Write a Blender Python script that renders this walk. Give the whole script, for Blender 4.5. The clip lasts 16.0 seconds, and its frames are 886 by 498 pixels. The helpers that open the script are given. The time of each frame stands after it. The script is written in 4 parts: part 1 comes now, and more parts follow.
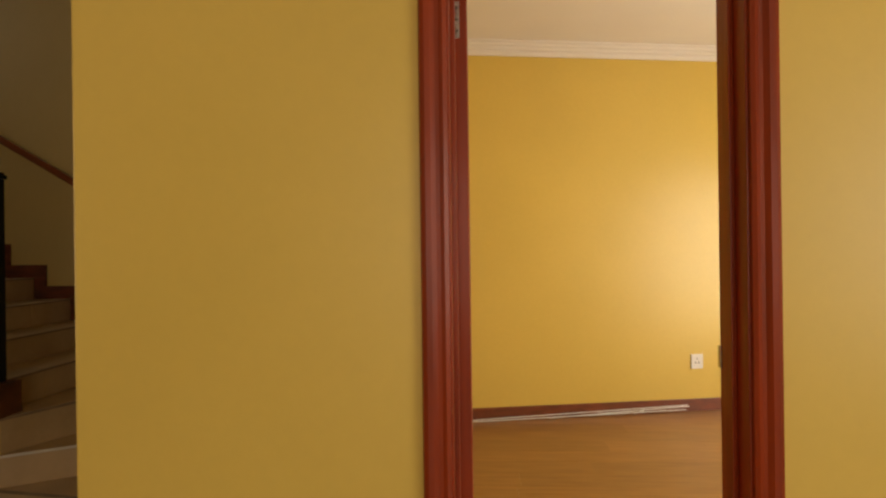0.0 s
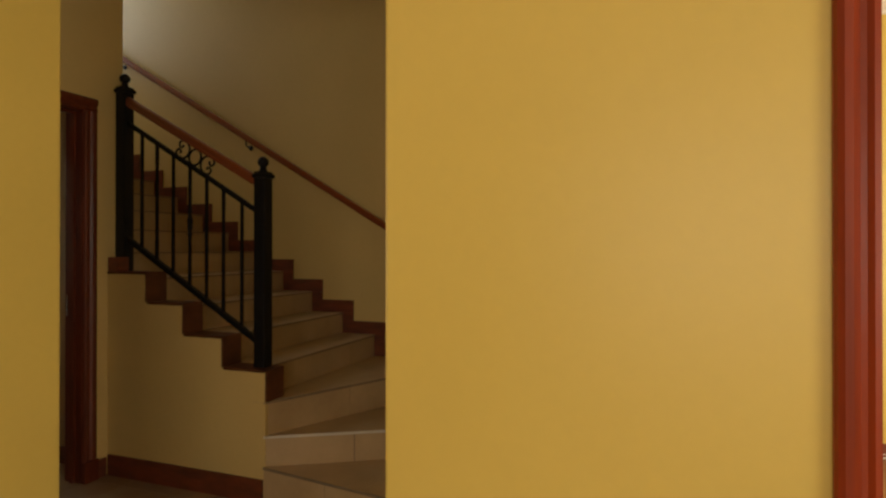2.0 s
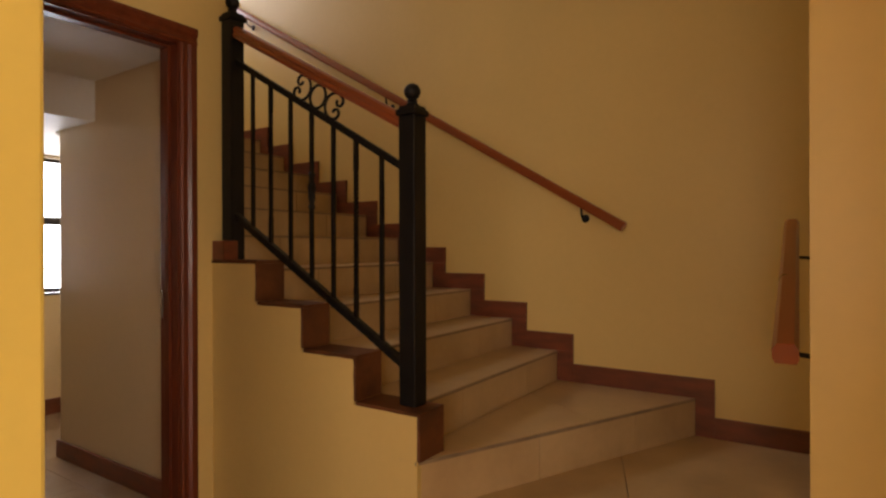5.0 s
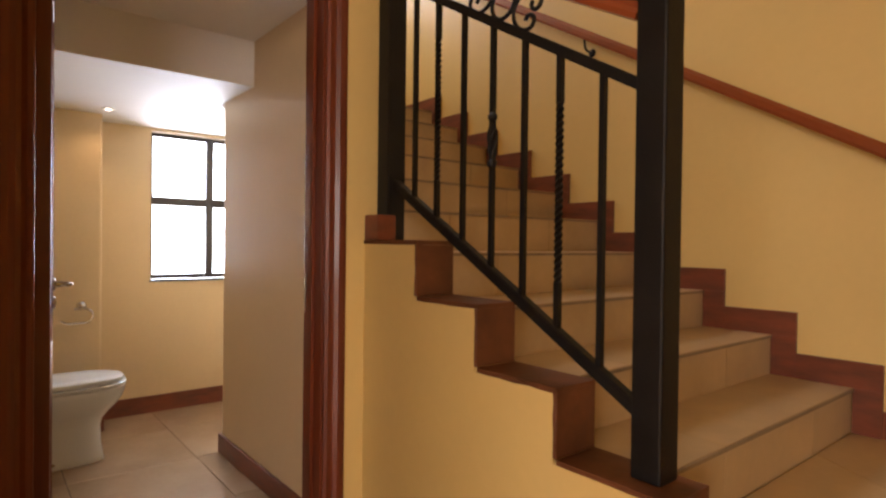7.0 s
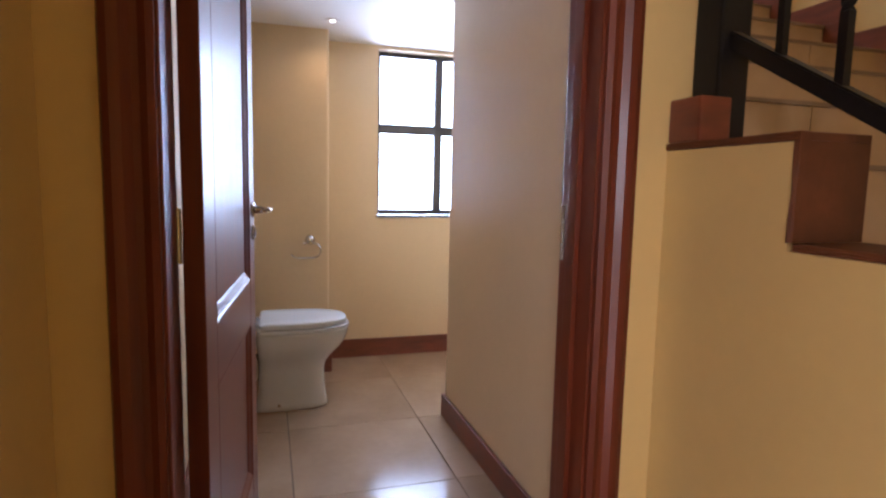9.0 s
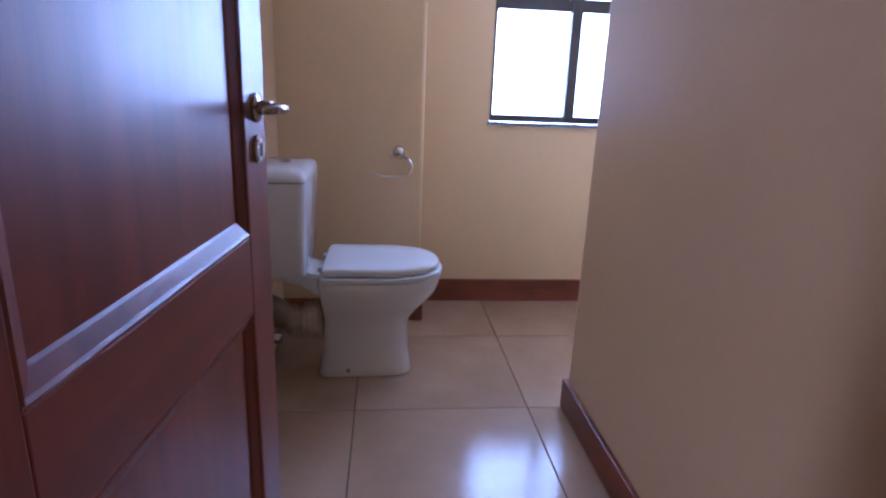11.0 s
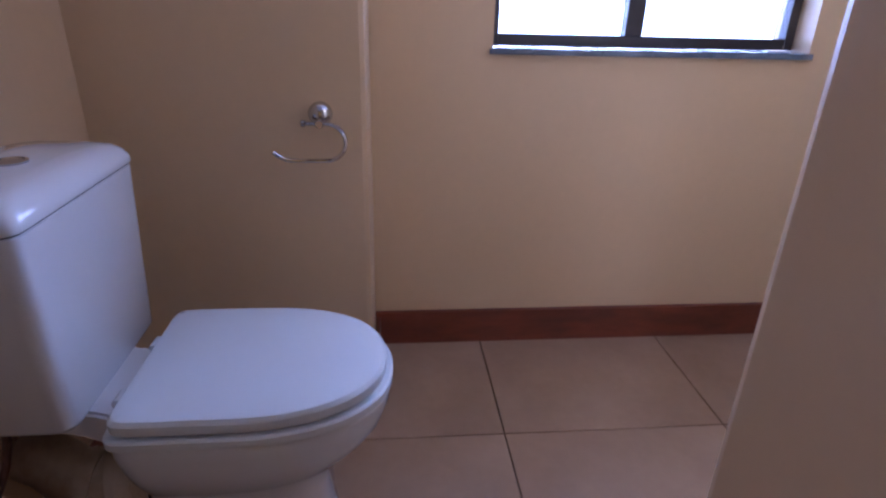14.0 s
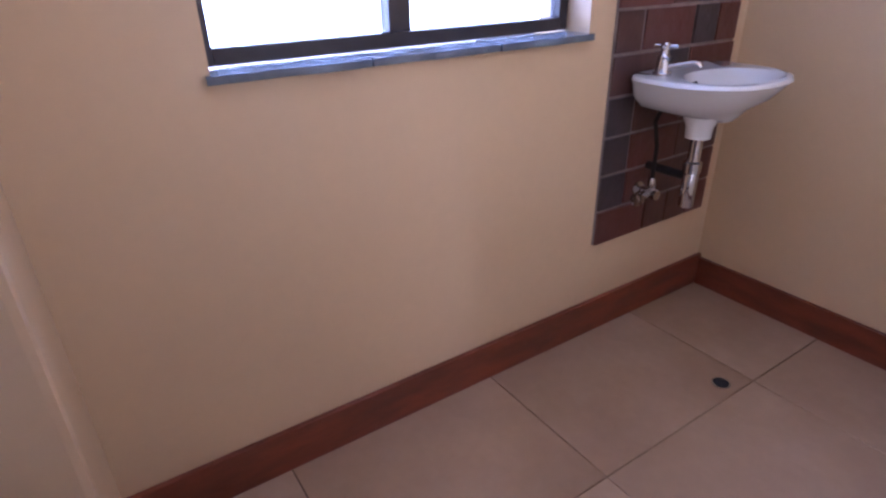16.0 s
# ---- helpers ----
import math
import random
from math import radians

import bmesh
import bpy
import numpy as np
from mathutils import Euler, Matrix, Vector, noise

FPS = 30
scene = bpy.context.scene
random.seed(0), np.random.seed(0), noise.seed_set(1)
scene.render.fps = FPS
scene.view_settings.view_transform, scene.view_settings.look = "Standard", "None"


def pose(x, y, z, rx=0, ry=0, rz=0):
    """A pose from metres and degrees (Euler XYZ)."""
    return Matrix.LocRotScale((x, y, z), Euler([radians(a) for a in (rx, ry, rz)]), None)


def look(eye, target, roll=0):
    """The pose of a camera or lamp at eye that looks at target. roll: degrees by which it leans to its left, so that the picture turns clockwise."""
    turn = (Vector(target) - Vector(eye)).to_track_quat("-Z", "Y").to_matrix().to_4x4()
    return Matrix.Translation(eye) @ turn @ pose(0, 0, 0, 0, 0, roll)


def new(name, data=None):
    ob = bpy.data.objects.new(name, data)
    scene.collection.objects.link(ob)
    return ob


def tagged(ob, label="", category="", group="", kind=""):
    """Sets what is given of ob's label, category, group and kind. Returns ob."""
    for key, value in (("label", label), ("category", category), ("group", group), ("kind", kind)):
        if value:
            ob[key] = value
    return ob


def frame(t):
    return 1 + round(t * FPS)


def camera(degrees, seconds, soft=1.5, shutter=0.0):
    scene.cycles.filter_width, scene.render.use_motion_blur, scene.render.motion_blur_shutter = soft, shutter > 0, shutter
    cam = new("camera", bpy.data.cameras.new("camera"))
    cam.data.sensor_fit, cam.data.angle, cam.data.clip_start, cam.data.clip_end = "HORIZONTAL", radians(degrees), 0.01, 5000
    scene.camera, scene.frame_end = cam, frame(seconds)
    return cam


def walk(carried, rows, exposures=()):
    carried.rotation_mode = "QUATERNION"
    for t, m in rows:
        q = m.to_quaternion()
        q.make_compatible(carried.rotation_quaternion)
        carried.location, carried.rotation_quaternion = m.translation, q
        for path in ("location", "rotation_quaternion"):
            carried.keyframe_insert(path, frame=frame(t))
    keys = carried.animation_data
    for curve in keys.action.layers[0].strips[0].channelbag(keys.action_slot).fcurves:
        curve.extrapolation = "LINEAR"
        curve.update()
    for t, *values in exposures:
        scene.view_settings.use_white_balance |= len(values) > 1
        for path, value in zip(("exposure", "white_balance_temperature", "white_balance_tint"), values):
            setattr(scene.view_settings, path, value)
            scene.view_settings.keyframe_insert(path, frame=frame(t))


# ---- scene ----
cam = camera(75.3, 16.0, soft=2.4)
PATH = [
    (0.0, pose(-0.026, 0.406, 1.335, 90.003, 0.736, 2.933)),
    (0.5, pose(-0.135, 0.375, 1.336, 89.922, 0.649, 6.074)),
    (1.0, pose(-0.220, 0.407, 1.336, 89.998, 0.424, 11.044)),
    (1.5, pose(-0.317, 0.502, 1.324, 90.181, 0.089, 15.971)),
    (2.0, pose(-0.425, 0.603, 1.322, 90.208, -0.018, 20.600)),
    (2.5, pose(-0.556, 0.720, 1.316, 90.146, -0.137, 24.463)),
    (3.0, pose(-0.712, 0.867, 1.309, 90.147, -0.373, 27.503)),
    (3.2, pose(-0.765, 0.928, 1.307, 90.212, -0.313, 28.615)),
    (5.5, look((-1.345, 1.709, 1.225), (-2.529, 3.321, 1.223), 0.2)),
    (6, look((-1.486, 1.848, 1.209), (-2.782, 3.371, 1.207), 0.7)),
    (6.5, look((-1.615, 1.931, 1.224), (-3.048, 3.326, 1.2), 0.5)),
    (7, look((-1.774, 2.051, 1.191), (-3.326, 3.313, 1.172), 0.7)),
    (7.5, look((-1.952, 2.133, 1.173), (-3.606, 3.256, 1.144), 0.8)),
    (8, look((-2.131, 2.203, 1.154), (-3.891, 3.15, 1.081), 0.8)),
    (8.5, look((-2.301, 2.269, 1.134), (-4.155, 3.011, 1.012), 0.9)),
    (9, look((-2.492, 2.318, 1.105), (-4.394, 2.9, 0.889), 1.2)),
    (9.5, look((-2.667, 2.358, 1.086), (-4.593, 2.795, 0.771), 1.5)),
    (11.8, look((-3.682, 2.559, 1.068), (-5.584, 2.702, 0.466), 2.3)),
    (12, look((-3.769, 2.575, 1.069), (-5.67, 2.703, 0.46), 2.2)),
    (12.5, look((-3.986, 2.605, 1.051), (-5.883, 2.711, 0.425), 2.1)),
    (13, look((-4.18, 2.643, 1.04), (-6.059, 2.746, 0.365), 2.0)),
    (13.5, look((-4.348, 2.69, 1.029), (-6.199, 2.808, 0.282), 1.9)),
    (14, look((-4.508, 2.703, 1.041), (-6.329, 2.887, 0.235), 1.6)),
    (14.5, look((-4.665, 2.733, 1.046), (-6.452, 3.048, 0.205), 1.1)),
    (15, look((-4.824, 2.729, 1.048), (-6.544, 3.258, 0.176), 0.7)),
    (15.5, look((-4.938, 2.765, 1.059), (-6.576, 3.495, 0.173), -0.2)),
    (16, look((-5.065, 2.762, 1.081), (-6.564, 3.738, 0.187), -1.2)),
]
EXPOSURES = [(0.0, -1.92, 7650, 11), (1.5, -1.65, 7400, 10), (2.5, -1.4, 7300, 9), (3.2, -1.25, 7200, 10), (5.5, -0.28, 8000, 26), (6.5, 0.05, 7500, 26), (7.5, 0.6, 6850, 25), (9.0, 0.46, 5600, 27), (9.7, 0.28, 5050, 31), (12.0, 0.1, 4600, 41), (13.5, -0.31, 4640, 44), (14.5, 0.0, 4760, 45), (16.0, 0.18, 4900, 47)]
walk(cam, PATH, EXPOSURES)

# ---- world and lights ----
world = bpy.data.worlds.new("sky")
scene.world = world
world.use_nodes = True
_nt = world.node_tree
_sky = _nt.nodes.new("ShaderNodeTexSky")
_sky.sky_type, _sky.sun_disc = "NISHITA", False
_sky.sun_elevation, _sky.sun_rotation = radians(50), radians(160)
_bg = _nt.nodes["Background"]
_bg.inputs["Strength"].default_value = 0.1
_nt.links.new(_sky.outputs["Color"], _bg.inputs["Color"])

sun = new("sun", bpy.data.lights.new("sun", "SUN"))
sun.data.energy, sun.data.angle, sun.data.color = 3.0, radians(0.5), (1.0, 0.95, 0.87)
sun.matrix_world = look((2.4, -6.4, 8), (0, 0, 0))


def window_light(name, eye, target, width, height, watts, colour):
    lamp = new(name, bpy.data.lights.new(name, "AREA"))
    lamp.data.shape, lamp.data.size, lamp.data.size_y = "RECTANGLE", width, height
    lamp.data.energy, lamp.data.color = watts, colour
    lamp.matrix_world = look(eye, target)
    return lamp


# area lamps as daylight; only the toilet opening is seen, the others are inferred
window_light("toilet_window_light", (-6.31, 3.44, 1.43), (-5.0, 3.31, 1.33), 0.94, 1.06, 33, (0.68, 0.84, 1.0)).data.spread = radians(124)
window_light("living_window_light", (0.6, -3.62, 1.5), (0.6, 0, 1.5), 3.0, 1.7, 145, (1.0, 0.97, 0.92))
window_light("living_east_window_light", (3.27, -0.75, 1.5), (0, -0.75, 1.5), 2.1, 1.7, 222, (1.0, 0.97, 0.92))
window_light("living_west_window_light", (-4.27, 0.35, 1.5), (0, 0.35, 1.5), 1.5, 1.7, 38, (1.0, 0.97, 0.92))
window_light("bedroom_window_light", (3.37, 3.40, 1.25), (0, 3.40, 1.2), 1.5, 1.7, 310, (1.0, 0.98, 0.92))
window_light("landing_window_light", (-6.27, 3.85, 4.15), (-4.0, 3.85, 3.75), 1.0, 1.3, 46, (0.72, 0.85, 1.0)).data.spread = radians(160)



def downlight_glow(x, y, z, watts):
    lamp = new("downlight_glow", bpy.data.lights.new("downlight_glow", "SPOT"))
    lamp.data.energy, lamp.data.color, lamp.data.shadow_soft_size = watts, (1.0, 0.72, 0.40), 0.02
    lamp.data.spot_size, lamp.data.spot_blend = radians(140), 0.8
    lamp.matrix_world = look((x, y, z), (x, y + 0.001, 0))


downlight_glow(-5.67, 2.655, 1.945, 2.2)
downlight_glow(-4.0, 2.54, 2.17, 1.0)

# ---- materials ----


def material(name, base, rough=0.5, metal=0.0, spec=0.5, scale=8.0, vary=0.08, dark=None, bump=0.05, bump_scale=60.0, coat=0.0, per_object=0.0, rvary=0.08, stretch=(1, 1, 1), fine=None):
    mat = bpy.data.materials.new(name)
    mat.use_nodes = True
    nt = mat.node_tree
    b = nt.nodes["Principled BSDF"]
    b.inputs["Roughness"].default_value, b.inputs["Metallic"].default_value = rough, metal
    b.inputs["Specular IOR Level"].default_value, b.inputs["Coat Weight"].default_value = spec, coat
    b.inputs["Coat Roughness"].default_value = 0.12
    tc = nt.nodes.new("ShaderNodeTexCoord")
    mp = nt.nodes.new("ShaderNodeMapping")
    mp.inputs["Scale"].default_value = stretch
    nt.links.new(tc.outputs["Object"], mp.inputs["Vector"])
    n1 = nt.nodes.new("ShaderNodeTexNoise")
    n1.inputs["Scale"].default_value, n1.inputs["Detail"].default_value = scale, 6.0
    n2 = nt.nodes.new("ShaderNodeTexNoise")
    n2.inputs["Scale"].default_value, n2.inputs["Detail"].default_value = fine or bump_scale, 4.0
    for n in (n1, n2):
        nt.links.new(mp.outputs["Vector"], n.inputs["Vector"])
    low = dark or tuple(c * (1 - 2.2 * vary) for c in base)
    ramp = nt.nodes.new("ShaderNodeMix")
    ramp.data_type = "RGBA"
    ramp.inputs[6].default_value, ramp.inputs[7].default_value = (*low, 1), (*base, 1)
    mr = nt.nodes.new("ShaderNodeMapRange")
    mr.inputs[1].default_value, mr.inputs[2].default_value = 0.3, 0.65
    nt.links.new(n1.outputs["Fac"], mr.inputs[0])
    nt.links.new(mr.outputs[0], ramp.inputs[0])
    hsv = nt.nodes.new("ShaderNodeHueSaturation")
    nt.links.new(ramp.outputs[2], hsv.inputs["Color"])
    vm = nt.nodes.new("ShaderNodeMapRange")
    vm.inputs[3].default_value, vm.inputs[4].default_value = 1 - vary, 1 + vary
    nt.links.new(n2.outputs["Fac"], vm.inputs[0])
    if per_object:
        oi = nt.nodes.new("ShaderNodeObjectInfo")
        om = nt.nodes.new("ShaderNodeMapRange")
        om.inputs[3].default_value, om.inputs[4].default_value = 1 - per_object, 1 + per_object
        nt.links.new(oi.outputs["Random"], om.inputs[0])
        mul = nt.nodes.new("ShaderNodeMath")
        mul.operation = "MULTIPLY"
        nt.links.new(om.outputs[0], mul.inputs[0])
        nt.links.new(vm.outputs[0], mul.inputs[1])
        nt.links.new(mul.outputs[0], hsv.inputs["Value"])
    else:
        nt.links.new(vm.outputs[0], hsv.inputs["Value"])
    nt.links.new(hsv.outputs["Color"], b.inputs["Base Color"])
    rm = nt.nodes.new("ShaderNodeMapRange")
    rm.inputs[3].default_value, rm.inputs[4].default_value = max(0.02, rough - rvary), min(1, rough + rvary)
    nt.links.new(n1.outputs["Fac"], rm.inputs[0])
    nt.links.new(rm.outputs[0], b.inputs["Roughness"])
    if bump:
        bp = nt.nodes.new("ShaderNodeBump")
        bp.inputs["Strength"].default_value, bp.inputs["Distance"].default_value = bump, 0.004
        nt.links.new(n2.outputs["Fac"], bp.inputs["Height"])
        nt.links.new(bp.outputs["Normal"], b.inputs["Normal"])
    return mat


YELLOW = material("yellow_wall_paint", (0.70, 0.50, 0.115), 0.38, scale=1.3, vary=0.03, bump=0.12, bump_scale=35)
PALE = material("pale_cream_wall_paint", (0.645, 0.475, 0.272), 0.36, scale=1.3, vary=0.03, bump=0.12, bump_scale=35)
CREAM = material("cream_wall_paint", (0.73, 0.535, 0.215), 0.40, scale=1.3, vary=0.03, bump=0.12, bump_scale=35)
CEIL = material("white_ceiling_paint", (0.80, 0.76, 0.70), 0.7, scale=1.5, vary=0.02, bump=0.08, bump_scale=40)
WOOD = material("mahogany_varnish", (0.29, 0.037, 0.007), 0.36, spec=0.28, scale=3, vary=0.05, dark=(0.19, 0.024, 0.006), bump=0.03, bump_scale=40, coat=0.07, rvary=0.025, stretch=(9, 9, 0.6), fine=30)
WOOD_X = material("mahogany_varnish_along_x", (0.29, 0.037, 0.007), 0.36, spec=0.28, scale=3, vary=0.05, dark=(0.19, 0.024, 0.006), bump=0.03, bump_scale=40, coat=0.07, rvary=0.025, stretch=(0.6, 9, 9), fine=30)
WOOD_Y = material("mahogany_varnish_along_y", (0.29, 0.037, 0.007), 0.36, spec=0.28, scale=3, vary=0.05, dark=(0.19, 0.024, 0.006), bump=0.03, bump_scale=40, coat=0.07, rvary=0.025, stretch=(9, 0.6, 9), fine=30)
CAPWOOD = material("brown_stained_capping", (0.165, 0.057, 0.022), 0.6, spec=0.3, scale=7, vary=0.22, dark=(0.085, 0.030, 0.012), bump=0.25, bump_scale=28, rvary=0.12, fine=40)
SKIRT = material("stained_skirting_wood", (0.205, 0.050, 0.020), 0.42, scale=4, vary=0.14, dark=(0.11, 0.030, 0.014), bump=0.08, bump_scale=30, coat=0.12, stretch=(1.5, 1.5, 6), fine=25)
RAILWOOD = material("handrail_wood", (0.27, 0.063, 0.019), 0.30, scale=2.2, vary=0.04, dark=(0.245, 0.056, 0.017), bump=0.04, bump_scale=35, coat=0.35, stretch=(1, 1, 1), fine=40)
IRON = material("black_painted_iron", (0.008, 0.007, 0.007), 0.50, spec=0.3, scale=14, vary=0.2, bump=0.12, bump_scale=90)
TILE = material("beige_ceramic_tile", (0.40, 0.274, 0.170), 0.16, scale=2.6, vary=0.07, dark=(0.305, 0.198, 0.115), bump=0.03, bump_scale=30, per_object=0.03, rvary=0.02)
STEPTILE = material("cream_step_tile", (0.57, 0.400, 0.215), 0.34, scale=3.2, vary=0.07, dark=(0.44, 0.300, 0.155), bump=0.04, bump_scale=30, per_object=0.04)
GROUT = material("dark_grout", (0.085, 0.062, 0.048), 0.9, scale=12, vary=0.15, bump=0.15)
GROUT_PALE = material("pale_grout", (0.30, 0.25, 0.22), 0.9, scale=18, vary=0.15, bump=0.25)
NOSING = material("step_edge_dark", (0.30, 0.215, 0.135), 0.5, scale=9, vary=0.15)
NOSING_PALE = material("step_edge_pale_strip", (0.75, 0.70, 0.60), 0.4, scale=9, vary=0.06)
CERAMIC = material("white_glazed_ceramic", (0.685, 0.70, 0.695), 0.07, scale=2, vary=0.01, bump=0.0, coat=0.5)
SEATP = material("white_seat_plastic", (0.64, 0.675, 0.675), 0.13, scale=2, vary=0.01, bump=0.0)
WHITEP = material("white_plastic", (0.78, 0.77, 0.74), 0.35, scale=6, vary=0.03, bump=0.0)
CHROME = material("chrome", (0.55, 0.55, 0.57), 0.05, metal=1.0, scale=10, vary=0.02, bump=0.0)
STEEL = material("satin_nickel", (0.46, 0.43, 0.40), 0.26, metal=1.0, scale=30, vary=0.05, bump=0.03)
GREYPIPE = material("grey_waste_pipe", (0.50, 0.43, 0.33), 0.45, scale=11, vary=0.14, dark=(0.20, 0.145, 0.09), bump=0.2)
COLLAR = material("cream_collar_rubber", (0.66, 0.60, 0.49), 0.45, scale=9, vary=0.08, dark=(0.40, 0.32, 0.22))
# darker copy of the mahogany: the toilet doorway's shade is put into its colour
DOORWOOD = material("mahogany_shaded_copy", (0.165, 0.034, 0.012), 0.36, spec=0.30, scale=3, vary=0.05, dark=(0.105, 0.021, 0.008), bump=0.03, bump_scale=40, coat=0.08, rvary=0.03, stretch=(9, 9, 0.6), fine=30)
DOORWOOD_X = material("mahogany_shaded_copy_along_x", (0.165, 0.034, 0.012), 0.36, spec=0.30, scale=3, vary=0.05, dark=(0.105, 0.021, 0.008), bump=0.03, bump_scale=40, coat=0.08, rvary=0.03, stretch=(0.6, 9, 9), fine=30)
HOSE = material("braided_brown_hose", (0.16, 0.09, 0.06), 0.45, scale=60, vary=0.2, bump=0.3, bump_scale=180)
# black of rubber and small fittings, also painted shade in holes and under the basin
RUBBER_SHADE = material("black_rubber_and_shade", (0.015, 0.015, 0.015), 0.7, scale=20, vary=0.2)
FRAME = material("dark_bronze_window_frame", (0.035, 0.026, 0.023), 0.4, scale=12, vary=0.15)
# dark slate; the sky's blue reflection is mixed into its base colour
SLATE = material("slate_sill_tile", (0.15, 0.185, 0.225), 0.14, scale=9, vary=0.2, dark=(0.07, 0.085, 0.105), bump=0.5, bump_scale=16, per_object=0.1)
LAMINATE = material("oak_laminate", (0.35, 0.18, 0.065), 0.32, scale=4, vary=0.12, dark=(0.24, 0.105, 0.032), bump=0.03, stretch=(0.7, 9, 1), fine=18, per_object=0.10)
TERRA = [
    material("terracotta_red", (0.125, 0.046, 0.036), 0.42, scale=12, vary=0.18, dark=(0.10, 0.026, 0.018), bump=0.4, bump_scale=40, per_object=0.15),
    material("terracotta_brown", (0.105, 0.045, 0.032), 0.42, scale=12, vary=0.18, dark=(0.06, 0.027, 0.022), bump=0.4, bump_scale=40, per_object=0.15),
    material("terracotta_black", (0.060, 0.045, 0.048), 0.40, scale=12, vary=0.2, dark=(0.038, 0.028, 0.032), bump=0.4, bump_scale=40, per_object=0.15),
]
GLASS = bpy.data.materials.new("clear_glass")
GLASS.use_nodes = True
_g = GLASS.node_tree.nodes["Principled BSDF"]
_g.inputs["Transmission Weight"].default_value, _g.inputs["Roughness"].default_value, _g.inputs["IOR"].default_value = 1.0, 0.02, 1.45
BULB = bpy.data.materials.new("downlight_glow")
BULB.use_nodes = True
_e = BULB.node_tree.nodes["Principled BSDF"]
_e.inputs["Emission Color"].default_value, _e.inputs["Emission Strength"].default_value = (1.0, 0.93, 0.82, 1), 8.0

# ---- mesh helpers ----


def part(name, bm, mat, parent=None, label="", smooth=False):
    """Links a bmesh as one mesh object."""
    me = bpy.data.meshes.new(name)
    bmesh.ops.recalc_face_normals(bm, faces=bm.faces)
    bm.to_mesh(me)
    bm.free()
    me.materials.append(mat)
    if smooth:
        for p in me.polygons:
            p.use_smooth = True
        me.set_sharp_from_angle(angle=radians(35))
    ob = new(name, me)
    ob.parent = parent
    if label:
        ob["label"] = label
    return ob


def thing(name, label, category, group="", at=(0, 0, 0)):
    ob = new(name)
    ob.location = at
    ob.empty_display_size = 0.1
    return tagged(ob, label, category, group)


def setting(ob, label, category):
    return tagged(ob, label, category, kind="structure")


def box(x0, x1, y0, y1, z0, z1, bevel=0.0, bm=None):
    b = bmesh.new()
    bmesh.ops.create_cube(b, size=1)
    for v in b.verts:
        v.co = Vector(((x0 + x1) / 2 + v.co.x * (x1 - x0), (y0 + y1) / 2 + v.co.y * (y1 - y0), (z0 + z1) / 2 + v.co.z * (z1 - z0)))
    if bevel:
        bmesh.ops.bevel(b, geom=b.edges[:], offset=bevel, segments=2, affect="EDGES", profile=0.6)
    return merge(bm, b)


def merge(bm, b):
    if bm is None:
        return b
    me = bpy.data.meshes.new("scratch")
    b.to_mesh(me)
    b.free()
    bm.from_mesh(me)
    bpy.data.meshes.remove(me)
    return bm


def prism(poly, depth, m, bm=None, bevel=0.0):
    """A polygon in its own x-y plane, extruded by depth along its z, placed by the matrix m."""
    b = bmesh.new()
    low = [b.verts.new((x, y, 0)) for x, y in poly]
    top = [b.verts.new((x, y, depth)) for x, y in poly]
    b.faces.new(low[::-1])
    b.faces.new(top)
    n = len(poly)
    for i in range(n):
        b.faces.new((low[i], low[(i + 1) % n], top[(i + 1) % n], top[i]))
    if bevel:
        bmesh.ops.bevel(b, geom=b.edges[:], offset=bevel, segments=2, affect="EDGES")
    bmesh.ops.transform(b, matrix=m, verts=b.verts)
    return merge(bm, b)


def axes(o, x, y, z):
    return Matrix(((x[0], y[0], z[0], o[0]), (x[1], y[1], z[1], o[1]), (x[2], y[2], z[2], o[2]), (0, 0, 0, 1)))


def lathe(profile, m=None, steps=20, bm=None):
    """A turned shape from (radius, height) pairs round z."""
    b = bmesh.new()
    rings = []
    for r, z in profile:
        rings.append([b.verts.new((r * math.cos(2 * math.pi * i / steps), r * math.sin(2 * math.pi * i / steps), z)) for i in range(steps)])
    for a, c in zip(rings, rings[1:]):
        for i in range(steps):
            b.faces.new((a[i], a[(i + 1) % steps], c[(i + 1) % steps], c[i]))
    b.faces.new(rings[0][::-1])
    b.faces.new(rings[-1])
    if m is not None:
        bmesh.ops.transform(b, matrix=m, verts=b.verts)
    return merge(bm, b)


def tube(points, radius, steps=8, bm=None, closed=False):
    """A round bar along points."""
    pts = [Vector(p) for p in points]
    b = bmesh.new()
    rings = []
    n = len(pts)
    side = None
    for i, p in enumerate(pts):
        if closed:
            d = pts[(i + 1) % n] - pts[i - 1]
        else:
            d = pts[min(i + 1, n - 1)] - pts[max(i - 1, 0)]
        d.normalize()
        if side is None:
            side = d.orthogonal().normalized()
        side = (side - d * side.dot(d)).normalized()
        up = d.cross(side)
        r = radius[i] if isinstance(radius, (list, tuple)) else radius
        rings.append([b.verts.new(p + (side * math.cos(2 * math.pi * k / steps) + up * math.sin(2 * math.pi * k / steps)) * r) for k in range(steps)])
    pairs = list(zip(rings, rings[1:])) + ([(rings[-1], rings[0])] if closed else [])
    for a, c in pairs:
        for k in range(steps):
            b.faces.new((a[k], a[(k + 1) % steps], c[(k + 1) % steps], c[k]))
    if not closed:
        b.faces.new(rings[0][::-1])
        b.faces.new(rings[-1])
    return merge(bm, b)


